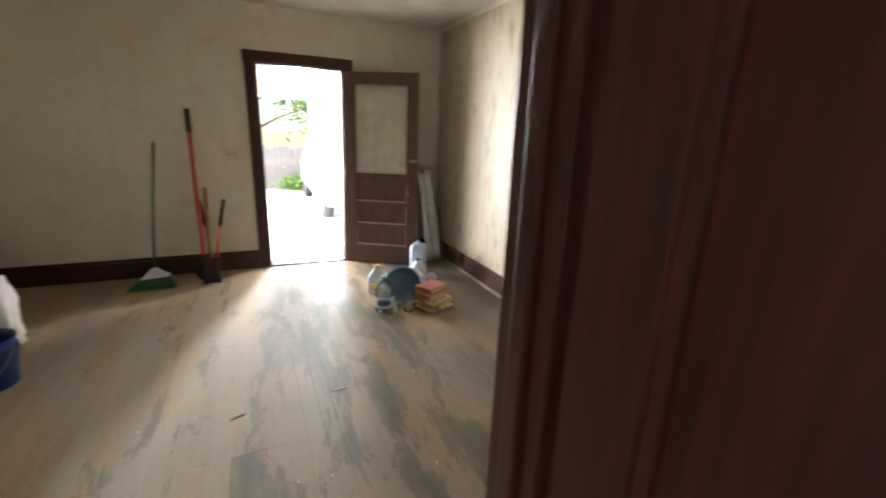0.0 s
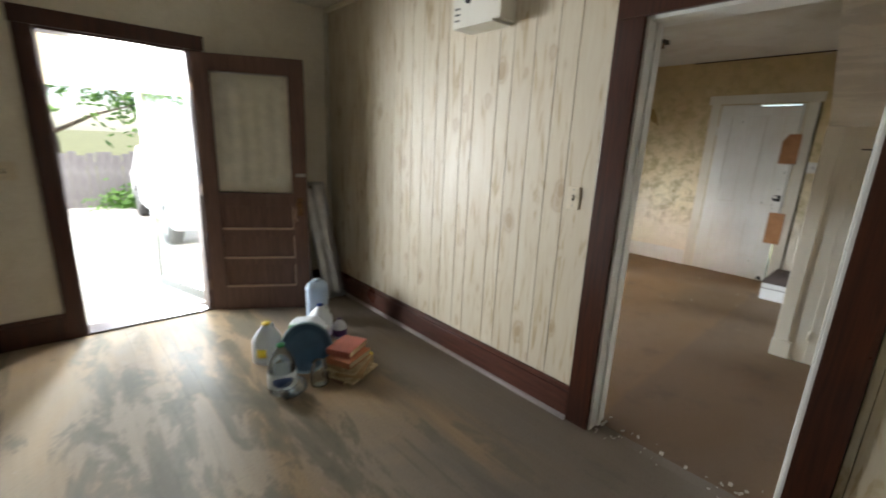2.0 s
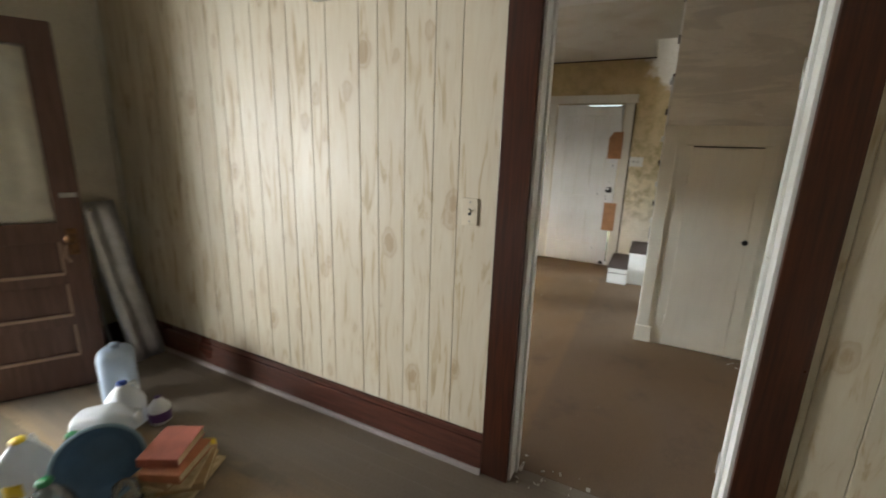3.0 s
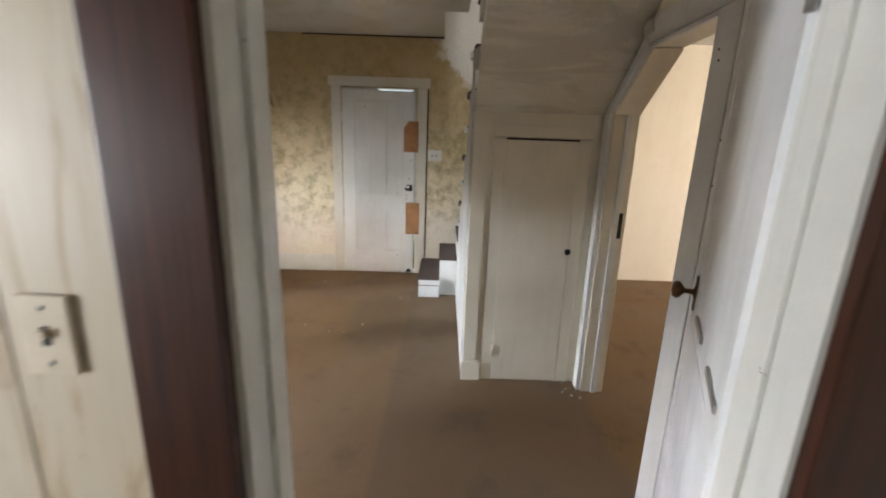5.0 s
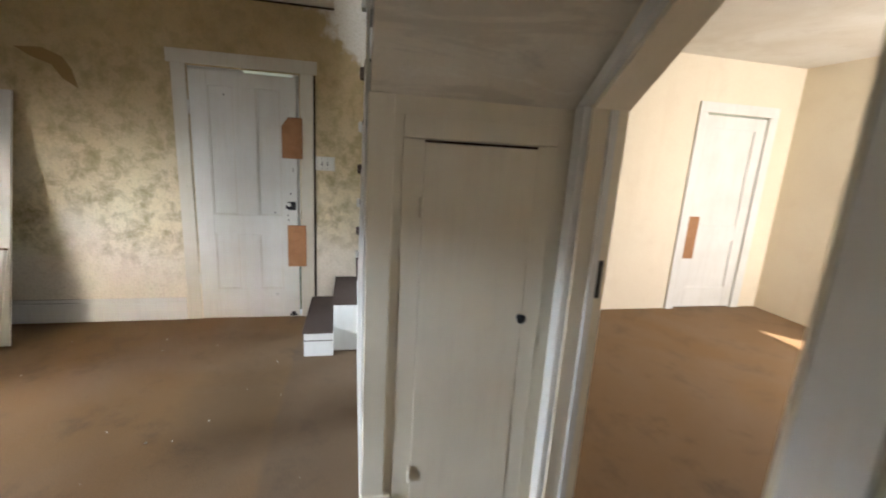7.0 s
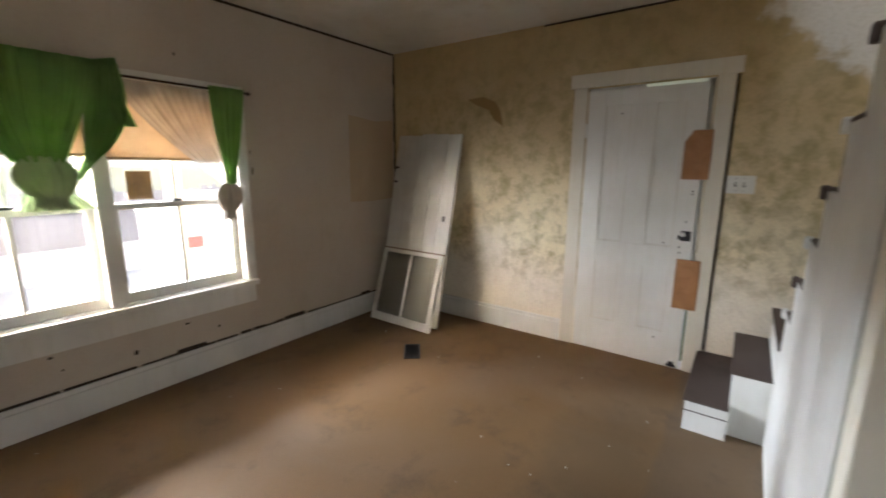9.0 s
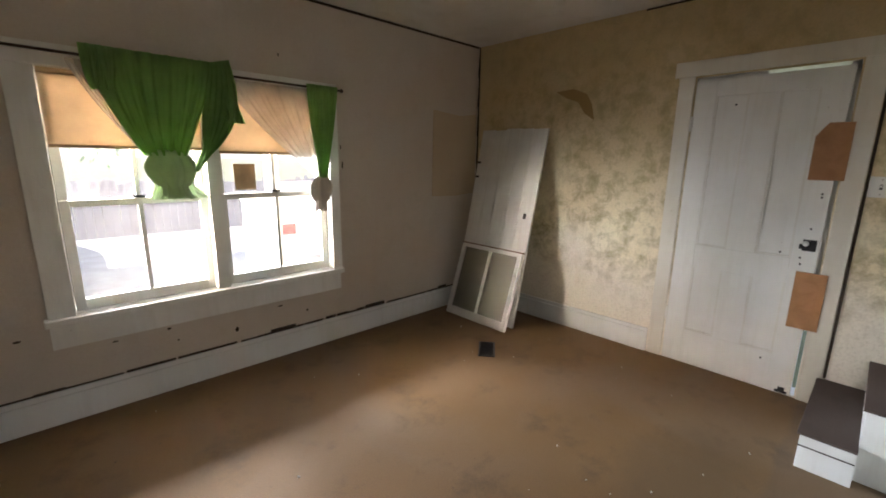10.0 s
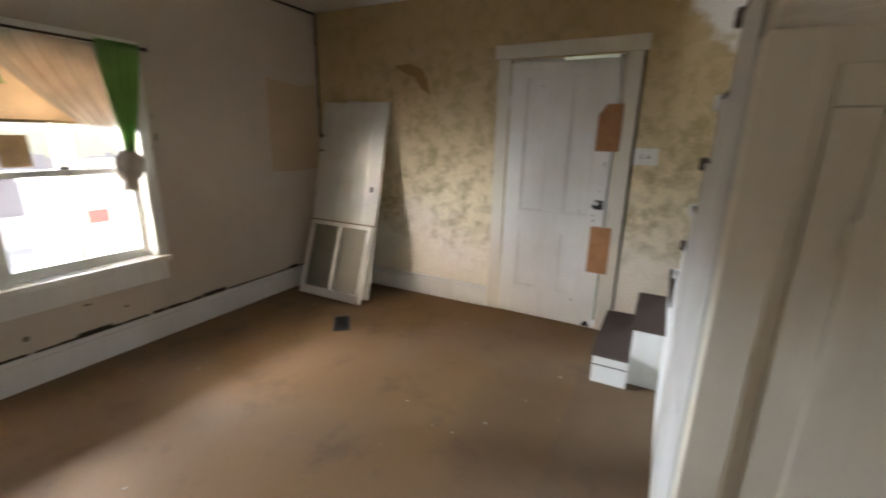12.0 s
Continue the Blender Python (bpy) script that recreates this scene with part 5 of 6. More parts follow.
switch_plate("light_switch", "wide ivory switch plate beside the outside door", pose(0.215, Y_DOOR - 0.001, 1.165), 2)
switch_plate("light_switch", "white double switch plate by the front door", pose(X_FAR - 0.001, 2.455, 1.355, 0, 0, -90), 2, M_WHITE)
structure("trim_plate_scar", boxes(((X_LEFT + 0.0005, 5.12, 1.37), (X_LEFT + 0.012, 5.20, 1.44)), bevel=0.003), M_PLASTER2, "plaster scar on the wall", "scar")

for y0, z0 in ((4.85, 1.46), (5.16, 1.47)):
    peg = thing("coat_hook", "small dark wall hook on the dingy plaster wall", "hook", pose(X_LEFT, y0, z0), group="coat hooks")
    part("plate", boxes(((0.0, -0.012, -0.035), (0.006, 0.012, 0.02)), bevel=0.002), M_RUST, peg)
    part("prong", tube([(0.004, 0, -0.015), (0.035, 0, -0.025), (0.055, 0, -0.012), (0.058, 0, 0.012)], 0.005, 8), M_RUST, peg)

# ---- second room: leaning plank door and sash ----
M_PLANK = worn_paint("weathered_white_planks", (0.66, 0.66, 0.62), (0.33, 0.29, 0.23), (0.46, 0.44, 0.38), 0.6, 0.6, along=(9, 9, 0.5))
lean = thing("plank_door", "old white-washed plank door leaning against the wall", "plank door", pose(6.145, 4.92, 0.003, 0, 12.8, 1.5))
for i, (a, b) in enumerate(((0.0, 0.15), (0.152, 0.29), (0.292, 0.45), (0.452, 0.585), (0.587, 0.735))):
    part("plank", boxes(((-0.011, -0.3675 + a, 0.004 * (i % 2)), (0.011, -0.3675 + b, 1.79 + 0.006 * (i % 3))), bevel=0.003), M_PLANK, lean)
for z0 in (0.25, 1.45):
    part("batten", boxes(((0.0115, -0.34, z0), (0.032, 0.34, z0 + 0.11)), bevel=0.003), M_PLANK, lean)
part("latch", boxes(((-0.016, -0.30, 0.98), (-0.0105, -0.27, 1.03)), bevel=0.002), M_RUST, lean)
for z0 in (1.33, 1.47):
    part("hinge_stub", boxes(((-0.016, 0.325, z0), (-0.0105, 0.366, z0 + 0.02)), bevel=0.002), M_RUST, lean)

M_DUSTY = thin_clear("dusty_glass", (0.80, 0.80, 0.76), 0.16, (0.45, 0.43, 0.37))
sash = thing("loose_window_sash", "old white two-pane window sash leaning against the plank door", "window sash", pose(6.02, 4.90, 0.007, 0, 18.5, 0))
part("rail", boxes(((-0.018, -0.355, 0.0), (0.018, 0.355, 0.075)), bevel=0.003), M_TRIM, sash, "chipped white bottom rail")
part("rail", boxes(((-0.018, -0.355, 0.665), (0.018, 0.355, 0.70)), bevel=0.003), M_TRIM, sash, "bare top rail")
part("bare_edge", boxes(((-0.02, -0.356, 0.700), (0.02, 0.356, 0.712)), bevel=0.002), M_BROWN, sash, "bare brown top edge")
for y0, y1 in ((-0.355, -0.31), (0.31, 0.355)):
    part("stile", boxes(((-0.018, y0, 0.075), (0.018, y1, 0.665)), bevel=0.003), M_TRIM, sash)
part("muntin", boxes(((-0.014, -0.013, 0.075), (0.014, 0.013, 0.665)), bevel=0.003), M_TRIM, sash)
for y0, y1 in ((-0.31, -0.013), (0.013, 0.31)):
    part("pane", boxes(((-0.002, y0, 0.075), (0.002, y1, 0.665))), M_DUSTY, sash, "dusty glass pane")

# floor register, floor bits, ceiling hole
register = thing("floor_register", "small tarnished metal floor register", "floor vent", pose(5.67, 4.44, 0.0, 0, 0, 40))
M_TARNISH = plain("tarnished_blue_black_metal", (0.045, 0.052, 0.065), 0.35, 0.7, 0.5, 30)
part("rim", boxes(((-0.13, -0.065, 0), (0.13, -0.05, 0.006)), ((-0.13, 0.05, 0), (0.13, 0.065, 0.006)), ((-0.13, -0.05, 0), (-0.115, 0.05, 0.006)), ((0.115, -0.05, 0), (0.13, 0.05, 0.006)), bevel=0.002), M_TARNISH, register)
for i in range(11):
    part("slat", boxes(((-0.11 + 0.02 * i, -0.05, 0.001), (-0.102 + 0.02 * i, 0.05, 0.005))), M_TARNISH, register)
part("well", boxes(((-0.115, -0.05, 0.0004), (0.115, 0.05, 0.0012))), M_IRON, register)

hole = thing("ceiling_hole", "ragged dark hole in the ceiling with a hanging bracket", "ceiling hole")
part("dark_patch", extrude([(4.78, 3.84), (5.0, 3.74), (5.25, 3.66), (5.42, 3.72), (5.40, 3.86), (5.15, 3.90), (4.95, 3.93)], H2 - 0.006, H2 - 0.001, "z"), M_CRACK, hole)
part("bracket", boxes(((5.24, 3.74, H2 - 0.05), (5.36, 3.80, H2 - 0.006)), bevel=0.004), M_BROWN, hole, "hanging broken bracket")
part("wire", tube([(5.28, 3.78, H2 - 0.04), (5.25, 3.80, H2 - 0.10), (5.32, 3.79, H2 - 0.12)], 0.004, 6), M_IRON, hole)

M_FLAKE = plain("plaster_flakes", (0.55, 0.52, 0.45), 0.9, 0, 0.3)
rng = random.Random(21)
bits = bmesh.new()
for i in range(150):
    if i < 70:
        px, py = 2.48 + rng.gauss(0, 0.05), rng.choice((1.9, 2.5)) + rng.gauss(0, 0.14)
        py = min(2.57, max(1.88, py))
    elif i < 100:
        px, py = rng.uniform(2.7, 6.3), rng.uniform(2.3, 5.2)
    elif i < 125:
        px, py = 4.30 + rng.gauss(0, 0.06), 1.50 + rng.gauss(0, 0.07)
        py = max(1.46, py)
        px = min(px, 4.34)
    else:
        px, py = rng.uniform(-0.6, 1.9), rng.uniform(1.6, 4.4)
    s = rng.uniform(0.003, 0.012) if i >= 70 else rng.uniform(0.004, 0.016)
    m = pose(px, py, 0.004 + s * 0.3, rng.uniform(0, 50), rng.uniform(0, 50), rng.uniform(0, 360))
    bmesh.ops.create_cube(bits, size=1.0, matrix=m @ Matrix.Diagonal((s, s * rng.uniform(0.5, 1.4), s * 0.4, 1)))
solid("plaster_crumbs", bits, M_FLAKE, "crumbs of plaster and paint on the floor", "debris", kind="stuff")
for k, (px, py, turn, ln) in enumerate(((0.22, 2.9, 15, 0.07), (0.75, 2.95, 5, 0.08), (1.0, 2.45, 60, 0.05), (0.2, 3.3, 80, 0.05), (1.15, 3.1, 100, 0.06))):
    tw = solid("wood_splinter", boxes(((-ln / 2, -0.004, 0), (ln / 2, 0.004, 0.004)), bevel=0.001), M_EDGE, "small pale splinter on the floor boards", "splinter", pose(px, py, 0.002, 0, 0, turn))

# marks on the plaster of the window wall: nail holes and torn paint, and older patches
M_TANPATCH = plaster("tan_wall_patch", (0.50, 0.39, 0.26), (0.42, 0.31, 0.19), (0.45, 0.36, 0.25), 0.5)
M_SMEAR = plaster("brown_smear", (0.30, 0.20, 0.075), (0.25, 0.165, 0.06), (0.28, 0.19, 0.08), 0.5)
structure("trim_tan_patch", extrude([(5.95, 1.128), (6.26, 1.12), (6.54, 1.138), (6.54, 1.917), (6.31, 1.886), (5.96, 1.917)], Y_WIN - 0.004, Y_WIN - 0.0005, "y"), M_TANPATCH, "tan patch of older paint on the wall", "patch")
smear = structure("trim_brown_smear", extrude([(0.60, 1.80), (0.63, 1.93), (0.68, 2.01), (0.80, 2.06), (0.96, 2.05), (0.86, 1.99), (0.75, 1.95), (0.69, 1.86)], 0.0004, 0.003, "y"), M_SMEAR, "brown smear on the plaster", "stain")
smear.matrix_world = hinge_pose(X_FAR, 3.58, 0, X_CORNER, Y_WIN)
chips = bmesh.new()
for px, pz, w, h in ((3.72, 0.445, 0.02, 0.014), (4.10, 0.335, 0.022, 0.03), (4.60, 0.352, 0.016, 0.016), (3.76, 0.36, 0.012, 0.01), (4.40, 0.43, 0.035, 0.01), (3.46, 0.44, 0.03, 0.008), (3.08, 0.55, 0.03, 0.012), (3.05, 1.0, 0.02, 0.014), (4.93, 1.55, 0.008, 0.03), (4.94, 1.42, 0.012, 0.05), (4.5, 2.12, 0.01, 0.02)):
    m = pose(px, Y_WIN - 0.002, pz, 0, 0, 0) @ Matrix.Diagonal((w, 0.004, h, 1))
    bmesh.ops.create_icosphere(chips, subdivisions=1, radius=0.6, matrix=m)
structure("trim_paint_chips", chips, M_CRACK, "nail holes and chips in the plaster", "chips").matrix_world = WINDOW_SET
structure("trim_door_crack", boxes(((X_FAR - 0.010, 2.528, 0.19), (X_FAR + 0.001, 2.542, 2.04))), M_CRACK, "dark crack beside the front door casing", "crack")

# ---- blinds and curtains of the double window ----
M_BLIND = thin_cloth("tan_roller_blind", (0.60, 0.47, 0.32), 0.4)
M_CURTAIN = thin_cloth("green_cloth", (0.26, 0.46, 0.15), 0.55)
M_KNOT = thin_cloth("pale_green_cloth", (0.50, 0.58, 0.40), 0.5)
M_NET = thin_cloth("white_net", (0.80, 0.76, 0.70), 0.6)
nt = M_NET.node_tree
clear_part, veil = nt.nodes.new("ShaderNodeBsdfTransparent"), nt.nodes.new("ShaderNodeMixShader")
veil.inputs[0].default_value = 0.45
nt.links.new(nt.nodes["Material Output"].inputs[0].links[0].from_socket, veil.inputs[1])
nt.links.new(clear_part.outputs[0], veil.inputs[2])
nt.links.new(veil.outputs[0], nt.nodes["Material Output"].inputs[0])
M_KNOTW = thin_cloth("off_white_cloth", (0.58, 0.53, 0.45), 0.3)
M_ROD = plain("dark_bronze_rod", (0.05, 0.03, 0.02), 0.45, 0.6, 0.3)
for x0, x1, zb in ((3.325, 4.015, 1.515), (4.085, 4.805, 1.50)):
    blind = thing("roller_blind", "tan roller blind, half drawn, glowing with daylight", "blind", WINDOW_SET @ pose(0, Y_WIN + 0.028, 0), group="blinds of the double window")
    part("cloth", sheet([[(x0 + (x1 - x0) * i / 20, 0.004 * math.sin(i * 0.5) * (j / 8), 1.87 - (1.87 - zb) * j / 8) for i in range(21)] for j in range(9)], 0.0008), M_BLIND, blind)
    part("hem_bar", boxes(((x0, -0.006, zb - 0.012), (x1, 0.006, zb + 0.004)), bevel=0.002), M_TAN, blind, "wooden hem bar")
    part("roller", tube([(x0, 0, 1.868), (x1, 0, 1.868)], 0.014), M_BLIND, blind)

rod = thing("curtain_rod", "thin dark bronze curtain rod over the double window", "curtain rod", WINDOW_SET)
part("bar", tube([(3.02, Y_WIN - 0.085, 1.945), (3.9, Y_WIN - 0.085, 1.935), (4.90, Y_WIN - 0.085, 1.935)], 0.007), M_ROD, rod)
part("finial", lathe([(0, -0.012), (0.010, -0.008), (0.014, 0.002), (0.009, 0.012), (0, 0.016)], 14), M_ROD, rod, at=pose(4.905, Y_WIN - 0.085, 1.935, 0, 90))
for px in (3.06, 4.03, 4.86):
    part("bracket", tube([(px, Y_WIN - 0.001, 1.925), (px, Y_WIN - 0.05, 1.925), (px, Y_WIN - 0.085, 1.930)], 0.005, 8), M_ROD, rod)


def drape(x0, x1, ztop, kx, kz, kw, pleats, amp, sag=0.0, rows=22, cols=72, y=Y_WIN - 0.118, over=0.03, bulge=0.0, phase=0.0):
    """Cloth hung between x0 and x1 and gathered towards a tie at (kx, kz)."""
    grid = []
    for j in range(rows + 1):
        v = j / rows
        line = []
        for i in range(cols + 1):
            u = i / cols
            top_z = ztop + over * (1 - v) ** 6 + sag * math.sin(math.pi * u)
            squeeze = v ** 1.25
            x = (x0 + (x1 - x0) * u) * (1 - squeeze) + (kx + (u - 0.5) * kw) * squeeze
            z = top_z * (1 - v) + kz * v - bulge * math.sin(math.pi * v) * math.sin(math.pi * u)
            fold = amp * (0.35 + 0.65 * v) * math.sin(2 * math.pi * pleats * u + 1.3 * math.sin(3 * v + phase))
            fold += 0.35 * amp * math.sin(2 * math.pi * pleats * 2.3 * u + 5 * v + phase)
            line.append((x, y + fold - 0.02 * v, z))
        grid.append(line)
    return sheet(grid, 0.001)


def tied_end(cx, cz, w, h, flare, seed, y=Y_WIN - 0.12):
    """A bunched knot of cloth with a flared, ragged lower end."""
    grid = []
    rows, cols = 16, 48
    for j in range(rows + 1):
        v = j / rows
        r = w * (0.55 + 0.75 * math.sin(math.pi * min(1, v * 1.35)) ** 0.7) * (1 + flare * max(0, v - 0.6))
        line = []
        for i in range(cols + 1):
            a = 2 * math.pi * i / cols
            crease = 1 + 0.16 * math.sin(5 * a + seed + 2 * v) + 0.09 * math.sin(11 * a - 3 * v + seed)
            ragged = 0.12 * h * v * noise.noise(Vector((math.cos(a) * 2, math.sin(a) * 2, seed)))
            line.append((cx + r * crease * math.cos(a) + 0.02 * v * math.sin(seed), y + 0.45 * r * crease * math.sin(a), cz - h * v + ragged))
        grid.append(line)
    return sheet(grid, 0.0012)


curtain_a = thing("green_curtain", "bright green curtain bunched over the rod and tied in a knot", "curtain", WINDOW_SET, group="green curtains")
part("cloth", drape(3.50, 4.05, 1.915, 3.79, 1.47, 0.20, 6, 0.016, 0.0, over=0.075), M_CURTAIN, curtain_a)
part("flap", drape(3.485, 3.62, 1.92, 3.56, 1.78, 0.10, 3, 0.010, over=0.07, y=Y_WIN - 0.122), M_CURTAIN, curtain_a, "loose green flap at the rod")
part("knot", tied_end(3.80, 1.50, 0.085, 0.26, 1.3, 2.0), M_KNOT, curtain_a, "pale knotted end")
part("tail", drape(3.72, 3.90, 1.33, 3.84, 1.235, 0.30, 4, 0.014, over=0.0, y=Y_WIN - 0.12), M_KNOT, curtain_a, "flared pale green tail")
curtain_b = thing("green_curtain", "green curtain end slung sideways into the knot", "curtain", WINDOW_SET, group="green curtains")
grid = []
for j in range(19):
    v = j / 18
    cx = 4.09 + 0.03 * math.sin(2.2 * v) - 0.20 * v ** 1.8
    cz = 1.985 - 0.60 * v
    half = 0.055 + 0.05 * math.sin(math.pi * min(1, v * 1.25)) - 0.045 * v
    grid.append([(cx + half * (2 * i / 30 - 1) + 0.01, Y_WIN - 0.122 + 0.014 * math.sin(i * 1.15 + 2 * v) + 0.008 * math.sin(i * 2.7), cz + 0.03 * (i / 30) * (1 - v) - 0.05 * (i / 30) * math.sin(math.pi * v)) for i in range(31)])
part("cloth", sheet(grid, 0.001), M_CURTAIN, curtain_b)
part("flap", drape(4.10, 4.155, 1.93, 4.165, 1.665, 0.11, 2, 0.010, over=0.0, y=Y_WIN - 0.11), M_CURTAIN, curtain_b, "hanging green corner")
curtain_c = thing("green_curtain", "narrow green curtain tied at its end", "curtain", WINDOW_SET, group="green curtains")
part("cloth", drape(4.63, 4.86, 1.93, 4.715, 1.335, 0.05, 4, 0.014, over=0.02), M_CURTAIN, curtain_c)
net = thing("net_curtain", "sheer white net curtain drawn aside and tied in a knot", "net curtain", WINDOW_SET)
part("cloth", drape(4.12, 4.66, 1.92, 4.70, 1.34, 0.05, 5, 0.008, over=0.0, y=Y_WIN - 0.085), M_NET, net)
part("knot", tied_end(4.715, 1.345, 0.058, 0.24, 0.5, 5.0), M_KNOTW, net, "off-white knotted end")
net_b = thing("net_curtain", "strip of sheer white net behind the green curtain", "net curtain", WINDOW_SET)
part("cloth", drape(3.43, 3.56, 1.92, 3.73, 1.46, 0.04, 3, 0.006, over=0.0, y=Y_WIN - 0.078), M_NET, net_b)
card = solid("brown_card", boxes(((4.19, Y_WIN + 0.078, 1.255), (4.325, Y_WIN + 0.082, 1.425)), bevel=0.0005), M_TAN, "brown card stuck on the window pane", "card", WINDOW_SET)


# ---- outside: porch, yard, fence, trees ----
M_CONCRETE = plain("pale_concrete", (0.36, 0.355, 0.34), 0.8, 0, 0.25, 3, 0.003)
M_GRASS = plain("dry_grass_ground", (0.16, 0.17, 0.08), 0.9, 0, 0.5, 2, 0.02)
M_PORCH = worn_paint("cream_porch_paint", (0.52, 0.49, 0.40), (0.4, 0.35, 0.28), (0.55, 0.5, 0.4), 0.4)
M_FENCE = stained_wood("weathered_grey_fence", (0.09, 0.085, 0.09), (0.19, 0.18, 0.185), 0.85)
ground = structure("ground", boxes(((-400, -400, -0.6), (400, 400, -0.30))), M_GRASS, "grassy ground of the yard", "ground")
pavement = structure("pavement", boxes(((-4.0, 8.1, -0.32), (9.0, 13.45, -0.22))), M_CONCRETE, "sunlit concrete drive", "driveway")
porch_floor = structure("porch_floor", boxes(((-2.0, Y_DOOR + 0.17, -0.3), (6.76, 8.1, -0.03))), M_CONCRETE, "pale painted porch floor", "porch floor")
porch_roof = structure("porch_roof", boxes(((-2.0, Y_DOOR + 0.16, 2.36), (6.76, 8.0, 2.45)), ((-2.0, 7.75, 1.87), (6.76, 7.95, 2.36))), M_PORCH, "cream painted porch ceiling and beam", "porch roof")
roof = structure("roof", boxes(((-2.2, -2.8, 5.1), (7.0, 8.2, 5.3)), ((X_LEFT - 0.15, Y_BACK - 0.15, 2.7), (3.2, Y_DOOR + 0.15, 5.1)), ((3.2, Y_BACK - 0.15, 2.7), (X_FAR + 0.15, 1.30, 5.1)), ((3.27, 2.275, 2.7), (5.75, Y_DOOR + 0.15, 5.1)), ((5.75, 2.68, 2.7), (X_FAR + 0.15, Y_DOOR + 0.15, 5.1))), M_PORCH, "upper storey and roof of the house", "roof")

porch_lamp = thing("porch_lamp", "round white glass porch lamp on the porch ceiling", "porch lamp", pose(0.88, 6.7, 2.36))
M_OPAL = plain("opal_glass", (0.85, 0.85, 0.82), 0.2, 0, 0.05)
part("base", lathe([(0, 0), (0.06, 0), (0.06, -0.03), (0.04, -0.05), (0, -0.05)], 24), M_STEEL, porch_lamp)
part("globe", lathe([(0.045, -0.05), (0.085, -0.09), (0.10, -0.14), (0.085, -0.20), (0.04, -0.235), (0, -0.24)], 28), M_OPAL, porch_lamp, "white glass globe")

# storm door swung out onto the porch
M_ALU = plain("dull_aluminium", (0.16, 0.17, 0.17), 0.4, 0.3, 0.15)
M_STORM = thin_clear("storm_door_glass", haze=0.01, ior=1.06)
storm = thing("storm_door", "pale aluminium storm door swung open onto the porch", "storm door", hinge_pose(1.34, Y_DOOR + 0.18, 0.0, 1.03, 6.62))
part("frame", boxes(((0, -0.014, 0.0), (0.05, 0.014, 2.0)), ((0.78, -0.014, 0.0), (0.83, 0.014, 2.0)), ((0.05, -0.014, 0.0), (0.78, 0.014, 0.09)), ((0.05, -0.014, 1.94), (0.78, 0.014, 2.0)), ((0.05, -0.014, 0.95), (0.78, 0.014, 1.0)), bevel=0.003), M_ALU, storm)
for z0, z1 in ((0.09, 0.95), (1.0, 1.94)):
    g = part("pane", boxes(((0.05, -0.002, z0), (0.78, 0.002, z1))), M_STORM, storm)
    g.visible_shadow = False
part("chain", tube([(0.35, -0.02, 1.97), (0.42, -0.10, 1.88), (0.52, -0.16, 1.87), (0.58, -0.2, 1.93)], 0.005, 6), M_STEEL, storm, "slack safety chain")
part("latch", boxes(((0.775, -0.04, 1.0), (0.815, -0.014, 1.1)), bevel=0.004), M_STEEL, storm)

for px in (-1.8, 3.1, 5.40):
    post = thing("porch_post", "pale grey painted porch post", "post", pose(px, 7.85, -0.03), group="porch posts")
    part("shaft", boxes(((-0.07, -0.07, 0), (0.07, 0.07, 1.9)), bevel=0.008), M_PORCH, post)
    part("base_block", boxes(((-0.095, -0.095, 0), (0.095, 0.095, 0.14)), bevel=0.006), M_PORCH, post)
sign = thing("white_board_with_red_patch", "white board with a red rectangle, standing on the drive", "sign", pose(6.25, 9.3, -0.22))
part("board", boxes(((-0.4, -0.02, 0.0), (0.5, 0.02, 1.3)), bevel=0.004), M_WPLASTIC, sign)
part("red_patch", boxes(((-0.22, -0.026, 0.42), (0.06, -0.021, 0.60))), M_RED, sign, "red rectangle")
part("prop", boxes(((-0.03, 0.02, 0), (0.03, 0.35, 0.05)), bevel=0.004), M_WPLASTIC, sign)
bin_ = thing("grey_cabinet", "pale grey metal cabinet standing on the porch", "cabinet", pose(5.02, 7.3, -0.03))
M_GREYP = plain("pale_grey_enamel", (0.42, 0.43, 0.46), 0.4, 0, 0.15)
part("body", boxes(((-0.14, -0.15, 0.03), (0.15, 0.15, 1.02)), bevel=0.01), M_GREYP, bin_)
part("lid", boxes(((-0.15, -0.16, 1.02), (0.16, 0.16, 1.06)), bevel=0.008), M_WPLASTIC, bin_)
for dx in (-0.11, 0.12):
    for dy in (-0.12, 0.12):
        part("foot", boxes(((dx - 0.015, dy - 0.015, 0), (dx + 0.015, dy + 0.015, 0.03))), M_IRON, bin_)

# board fence
fence = thing("fence", "weathered grey board fence along the yard", "fence", pose(0, 13.6, -0.3))
rng = random.Random(5)
fence_boards = []
for i in range(90):
    h = 1.22 + rng.uniform(-0.05, 0.06)
    if i % 9 == 0:
        data = mesh_from(boxes(((0, -0.011, 0), (0.142, 0.011, 1.24)), bevel=0.003), "board", M_FENCE)
    ob = new("board", data)
    ob.parent = fence
    ob.matrix_basis = pose(-4.6 + i * 0.15, rng.uniform(-0.006, 0.006), 0, 0, rng.uniform(-0.6, 0.6), 0) @ Matrix.Diagonal((1, 1, h / 1.24, 1))
for z0 in (0.25, 0.95):
    part("rail", boxes(((-4.7, 0.012, z0), (9.0, 0.05, z0 + 0.09)), bevel=0.003), M_FENCE, fence)
for i in range(7):
    part("post", boxes(((-4.6 + i * 2.2, 0.05, 0), (-4.51 + i * 2.2, 0.14, 1.3)), bevel=0.004), M_FENCE, fence)

# parked white car, mostly blown out by the sun
M_CARW = plain("white_car_paint", (0.75, 0.76, 0.78), 0.2, 0, 0.05)
M_TYRE = plain("tyre_rubber", (0.02, 0.02, 0.02), 0.8, 0, 0.2)
